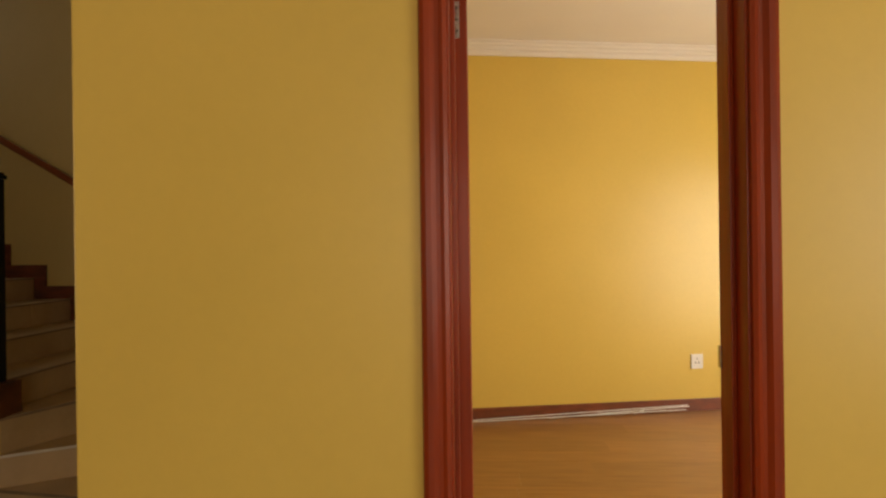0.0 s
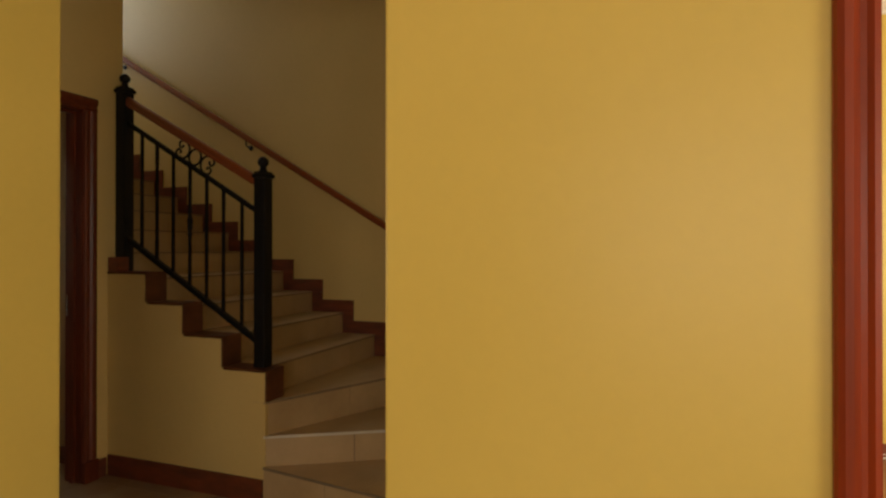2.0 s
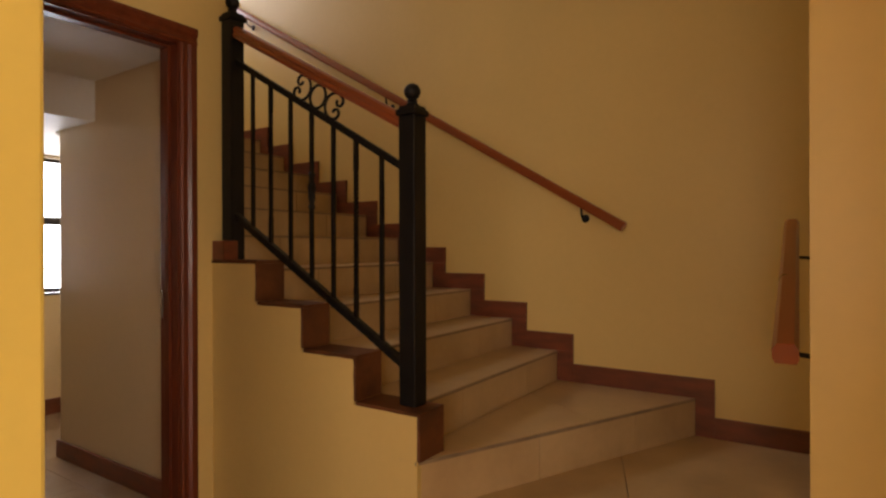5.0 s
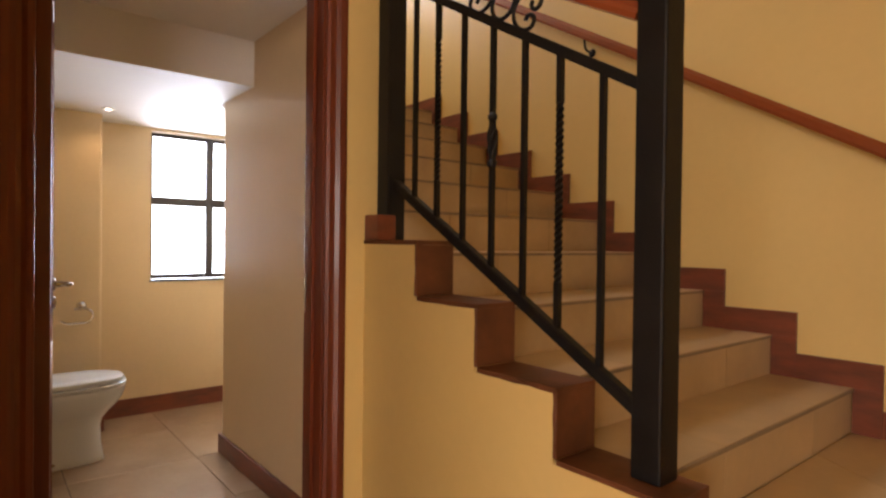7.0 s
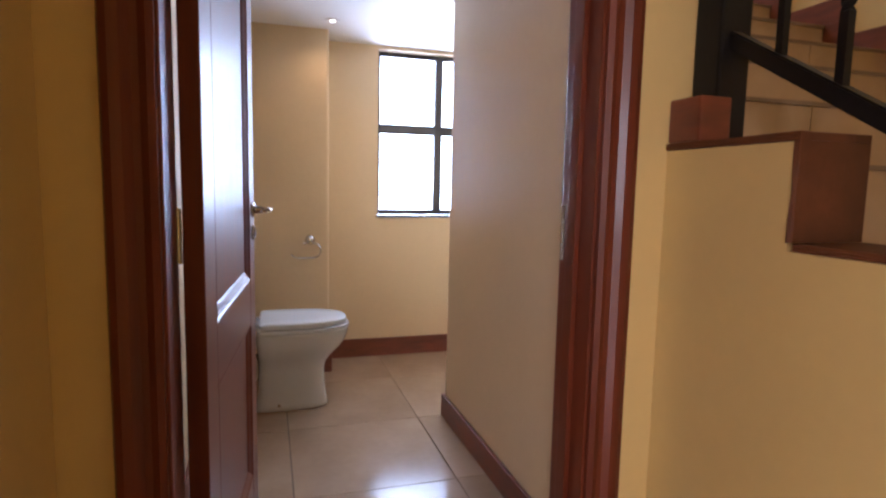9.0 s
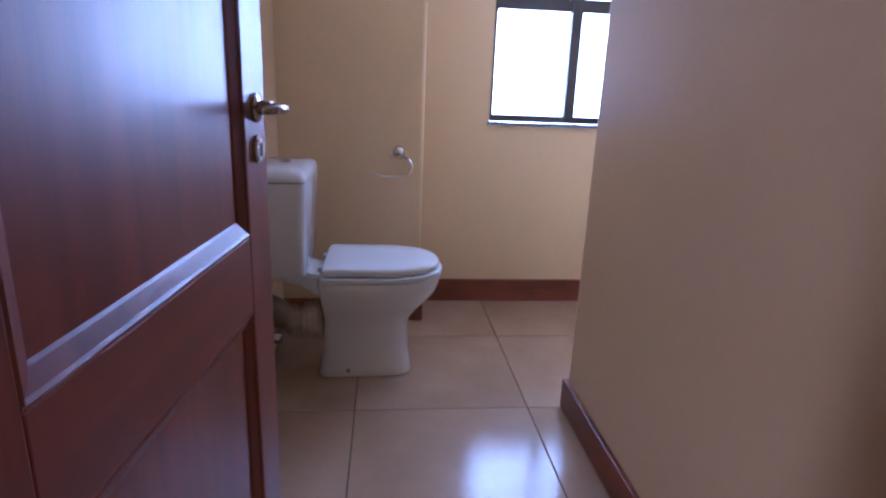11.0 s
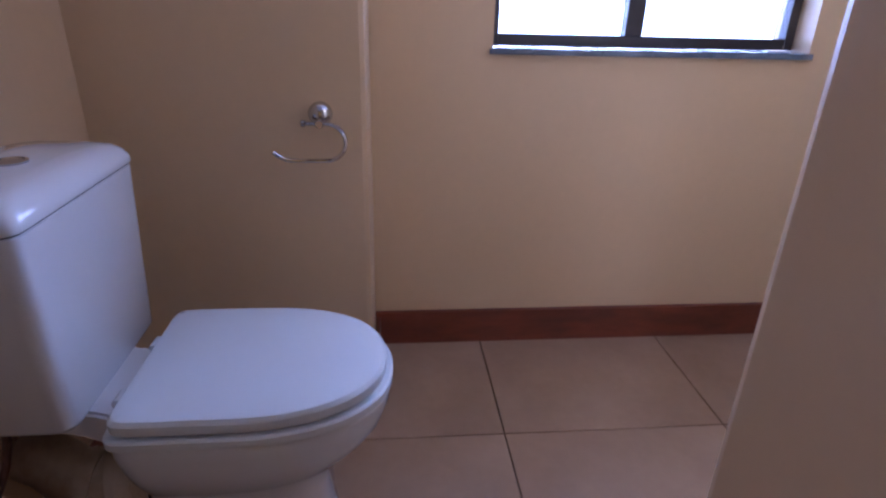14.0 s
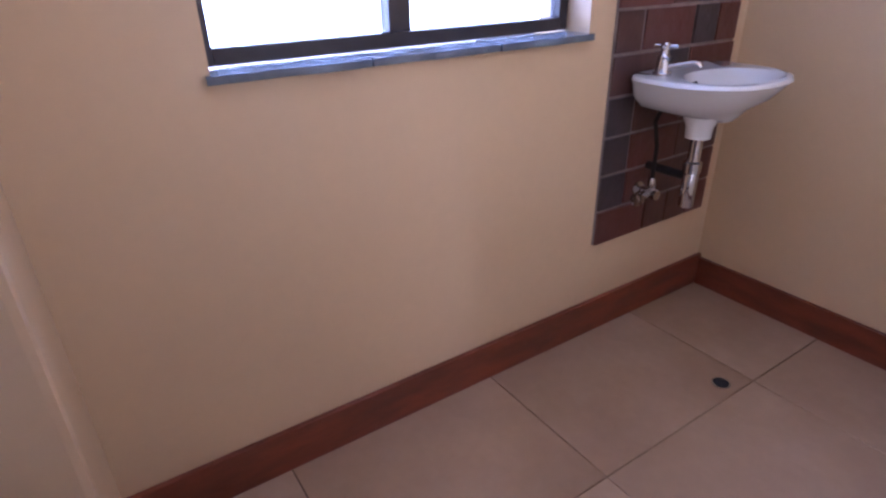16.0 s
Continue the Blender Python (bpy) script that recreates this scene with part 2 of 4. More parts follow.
def loft(rings, bm=None):
    """Closed loops of equal length, joined in order and capped."""
    b = bmesh.new()
    vs = [[b.verts.new(p) for p in ring] for ring in rings]
    n = len(vs[0])
    for a, c in zip(vs, vs[1:]):
        for i in range(n):
            b.faces.new((a[i], a[(i + 1) % n], c[(i + 1) % n], c[i]))
    b.faces.new(vs[0][::-1])
    b.faces.new(vs[-1])
    return merge(bm, b)


def bar(p, q, width, height, bm=None, bevel=0.0):
    """A straight bar of rectangular section from p to q; height is measured upright."""
    p, q = Vector(p), Vector(q)
    d = (q - p).normalized()
    s = d.cross(Vector((0, 0, 1))).normalized()
    u = s.cross(d)
    poly = [(-width / 2, -height / 2), (width / 2, -height / 2), (width / 2, height / 2), (-width / 2, height / 2)]
    return prism(poly, (q - p).length, axes(p, s, u, d), bm, bevel)


# ---- the plan ----
WY0, WY1, WYT = 1.758, 1.99, 1.91          # wall with the bedroom door and the passage
AX, BX = -0.998, -2.352         # sides of the passage
HX = -3.49                      # hall face of the toilet's door wall
HX1 = -3.62                     # its toilet face
SY = 3.095                      # face of the stair's string wall
FY = 4.50                       # wall behind the stair
RX = -1.24                      # wall beside the lowest steps
IY = 3.13                       # inner wall of the toilet
IX = -5.06                      # its end
WX = -6.118                     # window wall
NY = 4.56                       # wall beside the basin
TSY = 2.03                      # wall behind the cistern
PX, PY = -5.86, 2.655           # pier
H0 = 2.93                       # ceilings of hall and rooms
BED_Y, BED_X = 4.865, 3.3
SKEW = radians(9.4)             # the far bedroom wall runs askew, turning about x = 0
LX0, LX1, LY0 = -4.2, 3.2, -3.6
GOING = 0.2745
WZ = (0.0, 0.190, 0.352, 0.530)  # tops of the winders
PIV = (-2.367, SY)
TOP = 5.3


def askew(ob):
    """Turns a thing or wall drawn along y = BED_Y into the line of the skewed wall."""
    m = Matrix.Translation((0, BED_Y, 0)) @ Matrix.Rotation(SKEW, 4, "Z") @ Matrix.Translation((0, -BED_Y, 0))
    ob.location = m @ ob.location
    ob.rotation_euler = (0, 0, SKEW)
    return ob


def wall(name, boxes, mat, label):
    bm = None
    for b in boxes:
        bm = box(*b, bm=bm)
    return setting(part(name, bm, mat), label, "wall")


# door wall of living room and bedroom, with the door opening
D0, D1, DH = -0.075, 0.604, 2.06
wall("wall_bedroom_door", [(AX, D0 - 0.03, WY0, WYT, -0.02, H0 + 0.02, 0.007), (D1 + 0.03, BED_X + 0.2, WY0, WYT, 0, H0), (D0 - 0.03, D1 + 0.03, WY0, WYT, DH + 0.03, H0)], YELLOW, "smooth yellow painted wall with a door opening")
wall("wall_passage_end", [(LX0, BX, WY0, WY1, -0.02, H0 + 0.02, 0.007)], YELLOW, "yellow painted wall ending beside the passage")
# 4 mm cream skin laid over the hall face of the yellow wall
wall("wall_hall_south", [(HX, BX - 0.012, WY1, WY1 + 0.004, 0, H0)], CREAM, "thin cream skin on the hall side of the passage wall")
wall("wall_passage_header", [(BX, AX, WY0, WY1, 2.75, H0)], YELLOW, "yellow painted wall above the passage")
# unseen living room shell; its windows are placed by how the walls are lit
wall("wall_living_south", [(LX0, -0.9, LY0 - 0.2, LY0, 0, H0), (2.1, LX1, LY0 - 0.2, LY0, 0, H0), (-0.9, 2.1, LY0 - 0.2, LY0, 0, 0.65), (-0.9, 2.1, LY0 - 0.2, LY0, 2.35, H0)], YELLOW, "yellow painted wall with a wide window opening")
wall("wall_living_east", [(LX1, LX1 + 0.2, LY0 - 0.2, -1.8, 0, H0), (LX1, LX1 + 0.2, 0.3, WYT, 0, H0), (LX1, LX1 + 0.2, -1.8, 0.3, 0, 0.65), (LX1, LX1 + 0.2, -1.8, 0.3, 2.35, H0)], YELLOW, "yellow painted wall with a window opening")
wall("wall_living_west", [(LX0 - 0.2, LX0, LY0 - 0.2, -0.4, 0, H0), (LX0 - 0.2, LX0, 1.1, WY0 + 0.02, 0, H0), (LX0 - 0.2, LX0, -0.4, 1.1, 0, 0.65), (LX0 - 0.2, LX0, -0.4, 1.1, 2.35, H0)], YELLOW, "yellow painted living room wall with a window opening")
setting(part("ceiling_living", box(LX0 - 0.2, LX1 + 0.2, LY0 - 0.2, WY0, H0, H0 + 0.15), CEIL), "white painted ceiling of the living room", "ceiling")
# bedroom shell
askew(wall("wall_bedroom_north", [(AX + 0.02, BED_X + 0.26, BED_Y, BED_Y + 0.2, 0, H0)], YELLOW, "yellow painted bedroom wall"))
wall("wall_bedroom_east", [(BED_X, BED_X + 0.2, WYT, 2.65, 0, H0), (BED_X, BED_X + 0.2, 4.15, BED_Y + 0.75, 0, H0), (BED_X, BED_X + 0.2, 2.65, 4.15, 0, 0.40), (BED_X, BED_X + 0.2, 2.65, 4.15, 2.10, H0)], YELLOW, "yellow painted bedroom wall with a window opening")
wall("wall_bedroom_west", [(AX, AX + 0.2, WYT, BED_Y, 0, H0)], YELLOW, "yellow painted wall between bedroom and stair")
setting(part("ceiling_bedroom", box(AX, BED_X + 0.2, WY0, BED_Y + 0.85, H0, H0 + 0.15), CEIL), "white painted bedroom ceiling", "ceiling")
# stair hall shell
wall("wall_stair_east", [(RX, AX - 0.003, 2.93, FY + 0.2, 0, H0), (RX, AX + 0.1, 2.93, FY + 0.2, H0 + 0.15, TOP), (RX, AX + 0.1, 2.93, FY + 0.2, H0, H0 + 0.15)], CREAM, "cream painted wall beside the lowest steps")
wall("wall_toilet_north", [(WX - 0.2, IX + 0.06, NY, NY + 0.2, 0, 2.0)], PALE, "pale cream painted wall beside the basin")
wall("wall_stair_north", [(WX - 0.2, IX + 0.06, FY + 0.01, FY + 0.26, 2.0, TOP), (IX + 0.06, RX + 0.02, FY, FY + 0.26, -0.02, TOP)], CREAM, "tall cream painted wall behind the stair")
wall("wall_toilet_door", [(HX1, HX, WY1 - 0.02, 2.132, 0, TOP), (HX1, HX, 2.962, SY + 0.10, 0, TOP), (HX1, HX, 2.132, 2.962, 2.148, TOP)], CREAM, "cream painted wall with the toilet door opening")
# unseen ceilings and upper walls, added to close the stairwell against outside light
setting(part("ceiling_hall", box(HX - 0.05, AX + 0.05, WY0 + 0.002, SY + 0.05, H0, H0 + 0.15), CEIL), "white painted hall ceiling", "ceiling")
setting(part("ceiling_stairwell", box(WX - 0.25, AX + 0.1, WY1 - 0.25, FY + 0.3, TOP, TOP + 0.15), CEIL), "unseen white ceiling closing the stairwell", "ceiling")
wall("wall_stairwell_south_upper", [(HX1, AX + 0.05, SY - 0.15, SY + 0.05, H0 + 0.1, TOP)], CREAM, "unseen cream wall closing the upper stairwell")
wall("wall_stairwell_west", [(WX - 0.22, WX - 0.02, SY, FY + 0.06, 2.2, 3.45), (WX - 0.22, WX - 0.02, SY, FY + 0.06, 4.85, TOP), (WX - 0.22, WX - 0.02, SY, 3.3, 3.45, 4.85), (WX - 0.22, WX - 0.02, 4.4, FY + 0.06, 3.45, 4.85)], CREAM, "cream painted wall with the landing window opening")
# toilet shell
# boxes above the toilet ceiling are unseen and keep stray sun out
wall("wall_toilet_south", [(WX - 0.2, LX0, TSY - 0.25, TSY, 0, TOP), (LX0, HX1, WY1 - 0.2, TSY, H0, TOP), (LX0, HX1, WY1 - 0.05, TSY, 0, H0)], PALE, "cream painted wall behind the cistern")
wall("wall_toilet_pier", [(WX - 0.03, PX, TSY - 0.03, PY, -0.03, 1.99, 0.014)], PALE, "cream painted pier beside the window")
WZ0, WZ1, WYA, WYB = 0.92, 1.945, 2.985, 3.89
wall("wall_toilet_window", [(WX - 0.2, WX, TSY, WYA, 0, 2.2), (WX - 0.2, WX, WYB, NY, 0, 2.2), (WX - 0.2, WX, WYA, WYB, 0, WZ0 - 0.02), (WX - 0.2, WX, WYA, WYB, WZ1, 2.2), (WX - 0.2, WX, TSY, SY + 0.01, 2.2, TOP)], PALE, "cream painted wall with the toilet window opening")
wall("wall_toilet_inner", [(IX, HX1, IY, SY + 0.13, -0.03, 2.6, 0.014), (IX + 0.003, IX + 0.12, SY + 0.12, FY + 0.06, 0, 2.0)], PALE, "pale cream painted inner wall ending in a free corner")
wall("wall_stair_inner", [(-4.9, HX1, SY + 0.131, SY + 0.16, 1.0, TOP), (HX1 - 2.5, HX1, SY, SY + 0.131, 2.6, TOP)], CREAM, "cream painted wall beside the straight flight")
bm = box(-4.616, HX1 + 0.05, TSY - 0.02, IY + 0.02, 2.19, 2.5)
bm = box(WX - 0.05, -4.616, TSY - 0.02, IY + 0.02, 1.965, 2.14, bm=bm)
bm = box(WX - 0.05, IX + 0.06, IY + 0.02, NY + 0.05, 1.965, 2.08, bm=bm)
bm = box(-4.72, -4.616, TSY - 0.02, IY + 0.02, 2.14, 2.5, bm=bm)
setting(part("ceiling_toilet", bm, CEIL), "white painted toilet ceiling stepping down", "ceiling")
# ---- floors ----
bm = box(LX0 - 0.2, LX1 + 0.2, LY0 - 0.2, WY1, -0.15, -0.012)
bm = box(WX - 0.2, AX, WY1, FY + 0.26, -0.15, -0.012, bm=bm)
floor = setting(part("floor", bm, GROUT), "beige ceramic tiled floor with dark joints", "floor")
setting(part("ground", box(-60, 60, -60, 60, -0.4, -0.2), GROUT), "bare ground outside the house", "ground")
bm = box(AX + 0.2, BED_X, WY1, BED_Y + 0.75, -0.15, -0.012)
floor_bed = setting(part("floor_bedroom", bm, NOSING), "oak laminate bedroom floor", "floor")

# ---- staircase: three winders round the newel, then a straight flight ----
stair = setting(new("staircase"), "cream tiled stair with winders and dark wood capping", "stairs")


def ray_to(angle, x=None, y=None):
    c, s = math.cos(radians(angle)), math.sin(radians(angle))
    k = (x - PIV[0]) / c if x is not None else (y - PIV[1]) / s
    return (PIV[0] + c * k, PIV[1] + s * k)


E1 = ray_to(-8, x=RX)
E2 = ray_to(30.5, x=RX)
E3 = (-1.737, FY)
R4 = -2.437                     # lowest riser of the straight flight
SX = [R4 - GOING * k for k in range(10)]
CAPX = [PIV[0] + 0.010] + [PIV[0] - 0.002 - GOING * k for k in range(1, 4)]   # steps of the string wall
SZ = [0.692 + 0.1565 * k for k in range(10)]
CAPZ = [0.680, 0.846, 1.015, 1.186]
CORNER = (RX, FY)


def slab(name, poly, z0, z1, mat):
    return part(name, prism(poly, z1 - z0, Matrix.Translation((0, 0, z0))), mat, stair)


def split_poly(poly, a, b):
    """Cuts a convex polygon along the line from a to b: the two halves, a small joint apart."""
    nx, ny = -(b[1] - a[1]), b[0] - a[0]
    ln = math.hypot(nx, ny)
    nx, ny = nx / ln, ny / ln
    out = []
    for sgn in (1, -1):
        res = []
        for i in range(len(poly)):
            p, q = poly[i], poly[(i + 1) % len(poly)]
            dp = sgn * ((p[0] - a[0]) * nx + (p[1] - a[1]) * ny) - 0.0015
            dq = sgn * ((q[0] - a[0]) * nx + (q[1] - a[1]) * ny) - 0.0015
            if dp >= 0:
                res.append(p)
            if dp * dq < 0:
                t = dp / (dp - dq)
                res.append((p[0] + t * (q[0] - p[0]), p[1] + t * (q[1] - p[1])))
        if len(res) > 2:
            out.append(res)
    return out


def offset_edge(p, q, d):
    nx, ny = q[1] - p[1], -(q[0] - p[0])
    ln = math.hypot(nx, ny)
    return (p[0] + nx / ln * d, p[1] + ny / ln * d), (q[0] + nx / ln * d, q[1] + ny / ln * d)


STRING_Y = SY + 0.130
winders = [
    (1, PIV, E1, [PIV, E1, E2]),
    (2, PIV, E2, [PIV, E2, CORNER, E3]),
    (3, PIV, E3, [PIV, E3, (R4, FY), (R4, PIV[1])]),
]
for n, a, b, poly in winders:
    z, drop = WZ[n], WZ[n] - WZ[n - 1]
    # riser under the front edge
    a2, b2 = offset_edge(a, b, -0.02)
    joints = (0.36, 0.72)
    cuts = [0.0, *joints, 1.0]
    for c0, c1 in zip(cuts, cuts[1:]):
        L = math.hypot(b[0] - a[0], b[1] - a[1])
        e0, e1 = c0 + (0.0015 / L if c0 else 0), c1 - (0.0015 / L if c1 < 1 else 0)
        p = [(a[0] + (b[0] - a[0]) * e, a[1] + (b[1] - a[1]) * e) for e in (e0, e1)]
        q = [(a2[0] + (b2[0] - a2[0]) * e, a2[1] + (b2[1] - a2[1]) * e) for e in (e0, e1)]
        slab("riser_tile", [p[0], p[1], q[1], q[0]], z - drop, z - 0.012, STEPTILE)
    cut_a = (a[0] + (b[0] - a[0]) * 0.55, a[1] + (b[1] - a[1]) * 0.55)
    cut_b = (cut_a[0] - (b[1] - a[1]) * 0.6 + 0.12, cut_a[1] + (b[0] - a[0]) * 0.6 + 0.1)
    for pc in split_poly(poly, cut_a, cut_b):
        slab("tread_tile", pc, z - 0.012, z, STEPTILE)
    f0, f1 = offset_edge(a, b, 0.006)
    slab("nosing", [a, b, f1, f0], z - 0.014, z - 0.002, NOSING_PALE if n == 2 else NOSING)
bm = None
for n, a, b, poly in winders:
    c0, c1 = offset_edge(a, b, -0.0215)
    bm = prism([c0, c1, *poly[2:]], WZ[n] - 0.0125 + 0.12, Matrix.Translation((0, 0, -0.12)), bm)
part("core", bm, GROUT, stair, "cement core of the winders")
ys = [STRING_Y + 0.012, 3.52, 4.12, FY]
for k in range(10):
    z = SZ[k]
    drop = z - (SZ[k - 1] if k else WZ[3])
    x0 = SX[k]
    x1 = x0 - GOING if k < 9 else WX
    for y0, y1 in zip(ys, ys[1:]):
        part("tread_tile", box(x1 - 0.02, x0, y0 + 0.0015, y1 - 0.0015, z - 0.012, z), STEPTILE, stair)
        part("riser_tile", box(x0 - 0.02, x0 - 0.004, y0 + 0.0015, y1 - 0.0015, z - drop, z - 0.012), STEPTILE, stair)
    part("nosing", box(x0, x0 + 0.006, ys[0], FY, z - 0.012, z - 0.003), NOSING, stair)
bm = None
for k in range(10):
    x0 = SX[k]
    x1 = x0 - GOING if k < 9 else WX
    zt = SZ[k] - 0.0125
    z0 = max(0.0, zt - 0.55) if k < 6 else (2.083 if k == 9 else zt - 0.18)
    bm = box(x1, x0 - 0.022, STRING_Y, FY, z0, zt, bm=bm)
part("core", bm, CREAM, stair, "painted underside of the flight")

# string wall, stepped, with a stained plaster capping over its steps
poly = [(CAPX[0], 0.0), (CAPX[0], CAPZ[0])]
for k in range(3):
    poly += [(CAPX[k + 1], CAPZ[k]), (CAPX[k + 1], CAPZ[k + 1])]
poly += [(HX, CAPZ[3]), (HX, 0.0)]
string = part("string_wall", prism(poly, STRING_Y - SY, axes((0, STRING_Y, 0), (1, 0, 0), (0, 0, 1), (0, -1, 0))), CREAM)
setting(string, "cream painted stepped string wall of the stair", "wall")


def cap_piece(x0, x1, z0, z1):
    """One run of the capping: soft arrises, a slightly wavy front edge."""
    b = box(x0, x1, SY - 0.003, STRING_Y + 0.012, z0, z1)
    bmesh.ops.subdivide_edges(b, edges=b.edges[:], cuts=5, use_grid_fill=True)
    for v in b.verts:
        if v.co.y < SY:
            v.co.y += random.uniform(-0.0015, 0.0022)
            v.co.z += random.uniform(-0.0012, 0.0012)
    part("string_cap", b, CAPWOOD, stair, "brown stained capping on the string wall")


random.seed(19)
for k in range(4):
    z, x0 = CAPZ[k] + 0.001, CAPX[k]
    x1 = CAPX[k + 1] if k < 3 else HX
    cap_piece(x1 + (0.013 if k < 3 else 0), x0 + 0.0125, z, z + 0.013)
    cap_piece(x0 + 0.001, x0 + 0.0125, (CAPZ[k - 1] + 0.0145) if k else WZ[3], z - 0.0005)
# small upstand where the cap meets the door wall
part("string_cap", box(HX + 0.002, HX + 0.09, SY - 0.002, SY + 0.07, CAPZ[3] + 0.0145, CAPZ[3] + 0.10, 0.005), SKIRT, stair, "stained wood upstand beside the newel")

# ---- skirtings ----


def skirting(name, segs, label="stained wood skirting board along the wall"):
    root = setting(new(name), label, "skirting")
    for s in segs:
        part("skirting_board", box(*s, 0.004), SKIRT, root)
    return root


SH, ST = 0.105, 0.016
# stepped skirting on the wall behind the stair
SKH, SKW = 0.096, 0.090
sk_n = setting(new("skirting_stair_north"), "stained wood skirting stepping up with the stair", "skirting")
sk_e = setting(new("skirting_stair_east"), "stained wood skirting beside the lowest steps", "skirting")
z3, z2 = WZ[3], WZ[2]


def board(x0, x1, z0, z1):
    part("skirting_board", box(x0, x1, FY - ST, FY - 0.001, z0, z1), SKIRT, sk_n)


for k in range(10):
    z, x0 = SZ[k], SX[k]
    drop = z - (SZ[k - 1] if k else WZ[3])
    if k < 9:
        board(x0 - GOING + SKW, x0 + SKW, z, z + SKH - 0.002)
    else:
        board(WX, x0 + SKW, z, z + SKH - 0.002)
    board(x0 + 0.0005, x0 + SKW - 0.0005, z - drop + 0.001, z - 0.0005)
board(SX[0] + SKW + 0.0005, E3[0] + 0.085, z3 + 0.0005, z3 + SKH)
board(E3[0] + 0.001, E3[0] + 0.085, z2 + 0.001, z3)
board(E3[0] + 0.0855, RX - ST, z2 + 0.0005, z2 + SKH)
for y0, y1, z0, z1 in ((E2[1] + 0.0905, FY - 0.002, z2 + 0.0005, z2 + SKH), (E2[1], E2[1] + 0.09, WZ[1], z2 + SKH), (2.935, E2[1] - 0.0005, WZ[1], WZ[1] + SKH)):
    part("skirting_board", box(RX - ST, RX - 0.001, y0, y1, z0, z1), SKIRT, sk_e)
skirting("skirting_string", [(HX + 0.02, PIV[0], SY - ST, SY - 0.001, 0, SH + 0.018)])
skirting("skirting_hall", [(HX + 0.01, BX, WY1 + 0.005, WY1 + ST + 0.004, 0, SH), (HX + 0.001, HX + ST, 3.021, SY - ST, 0, SH)])
skirting("skirting_toilet", [
    (WX + 0.001, WX + ST, PY, NY - 0.001, 0, SH + 0.012),
    (PX + 0.001, PX + ST, TSY + ST, PY + ST, 0, SH), (WX + ST, PX, PY + 0.001, PY + ST, 0, SH),
    (WX + ST, IX - ST, NY - ST, NY - 0.001, 0, SH),
    (PX, HX1, TSY + 0.001, TSY + ST, 0, SH),
    (IX - ST, HX1, IY - ST, IY - 0.001, 0, SH), (IX - ST, IX - 0.001, IY - 0.001, NY - ST, 0, SH)])
askew(skirting("skirting_bedroom", [(AX + 0.2, BED_X + 0.05, BED_Y - ST, BED_Y - 0.001, 0, 0.10)]))
skirting("skirting_bedroom_east", [(BED_X - ST, BED_X - 0.001, WYT, BED_Y + 0.5, 0, 0.10)])

# cornices
bm = None
for i, (d, h) in enumerate(((0.10, 0.018), (0.075, 0.04), (0.05, 0.065), (0.022, 0.10))):
    bm = box(AX + 0.2, BED_X, BED_Y - d, BED_Y - 0.0005 * (i + 1), H0 - h, H0 - 0.0005 * (i + 1), 0.004, bm)
askew(setting(part("cornice_bedroom", bm, CEIL), "white moulded plaster cornice", "cornice"))
bm = None
for i, (d, h) in enumerate(((0.055, 0.012), (0.04, 0.026), (0.022, 0.045))):
    bm = box(IX - d, IX - 0.001, IY + 0.004 * i + 0.002, NY, 1.965 - h, 1.965 - 0.0005 * (i + 1), 0.003, bm)
setting(part("cornice_toilet", bm, CEIL), "small white moulded cornice under the lower ceiling", "cornice")

# ---- door frames ----
# moulded architrave profile: across the width, then proud of the wall
ARCH = [(0, 0), (0, 0.012), (0.010, 0.017), (0.020, 0.012), (0.030, 0.012), (0.042, 0.020), (0.056, 0.022), (0.066, 0.018), (0.070, 0.010), (0.070, 0)]


def door_frame(name, label, m, width, height, depth, arch_w, back=True, mat=WOOD, mat_h=WOOD_Y, stops=(True, True)):
    """m: x across the opening, y into the wall from the near face, z up. The clear width runs from x = 0."""
    th = thing(name, label, "door frame")
    s = arch_w / 0.070
    prof = [(x * s, y) for x, y in ARCH]
    j = 0.03
    for side in (0, 1):
        x0, x1 = (-j, 0.0) if side == 0 else (width, width + j)
        b = box(x0, x1, -0.001, depth + 0.001, 0, height + j, 0.003)
        sx0, sx1 = (0.0, 0.012) if side == 0 else (width - 0.012, width)
        if stops[side]:
            b = box(sx0, sx1, depth * 0.38, depth * 0.66, 0, height, 0.002, b)
        bmesh.ops.transform(b, matrix=m, verts=b.verts)
        part("jamb", b, mat, th)
        for face in ((0, -1), (depth, 1)) if back else ((0, -1),):
            fy, sg = face
            if side == 0:
                mm = axes((-0.006, fy, 0), (-1, 0, 0), (0, sg, 0), (0, 0, 1))
            else:
                mm = axes((width + 0.006, fy, 0), (1, 0, 0), (0, sg, 0), (0, 0, 1))
            part("architrave", prism(prof, height + 0.006, m @ mm), mat, th)
    b = box(0, width, -0.001, depth + 0.001, height, height + j, 0.003)
    b = box(0.012, width - 0.012, depth * 0.38, depth * 0.66, height - 0.012, height, 0.002, b)
    bmesh.ops.transform(b, matrix=m, verts=b.verts)
    part("head", b, mat_h, th)
    for fy, sg in ((0, -1), (depth, 1)) if back else ((0, -1),):
        mm = axes((-0.006 - arch_w, fy, height + 0.006), (0, 0, 1), (0, sg, 0), (1, 0, 0))
        part("architrave", prism(prof, width + 0.012 + 2 * arch_w, m @ mm), mat_h, th)
    return th


bed_frame = door_frame("door_frame", "polished red-brown mahogany bedroom door frame", axes((D0, WY0, 0), (1, 0, 0), (0, 1, 0), (0, 0, 1)), D1 - D0, DH, WYT - WY0, 0.066)
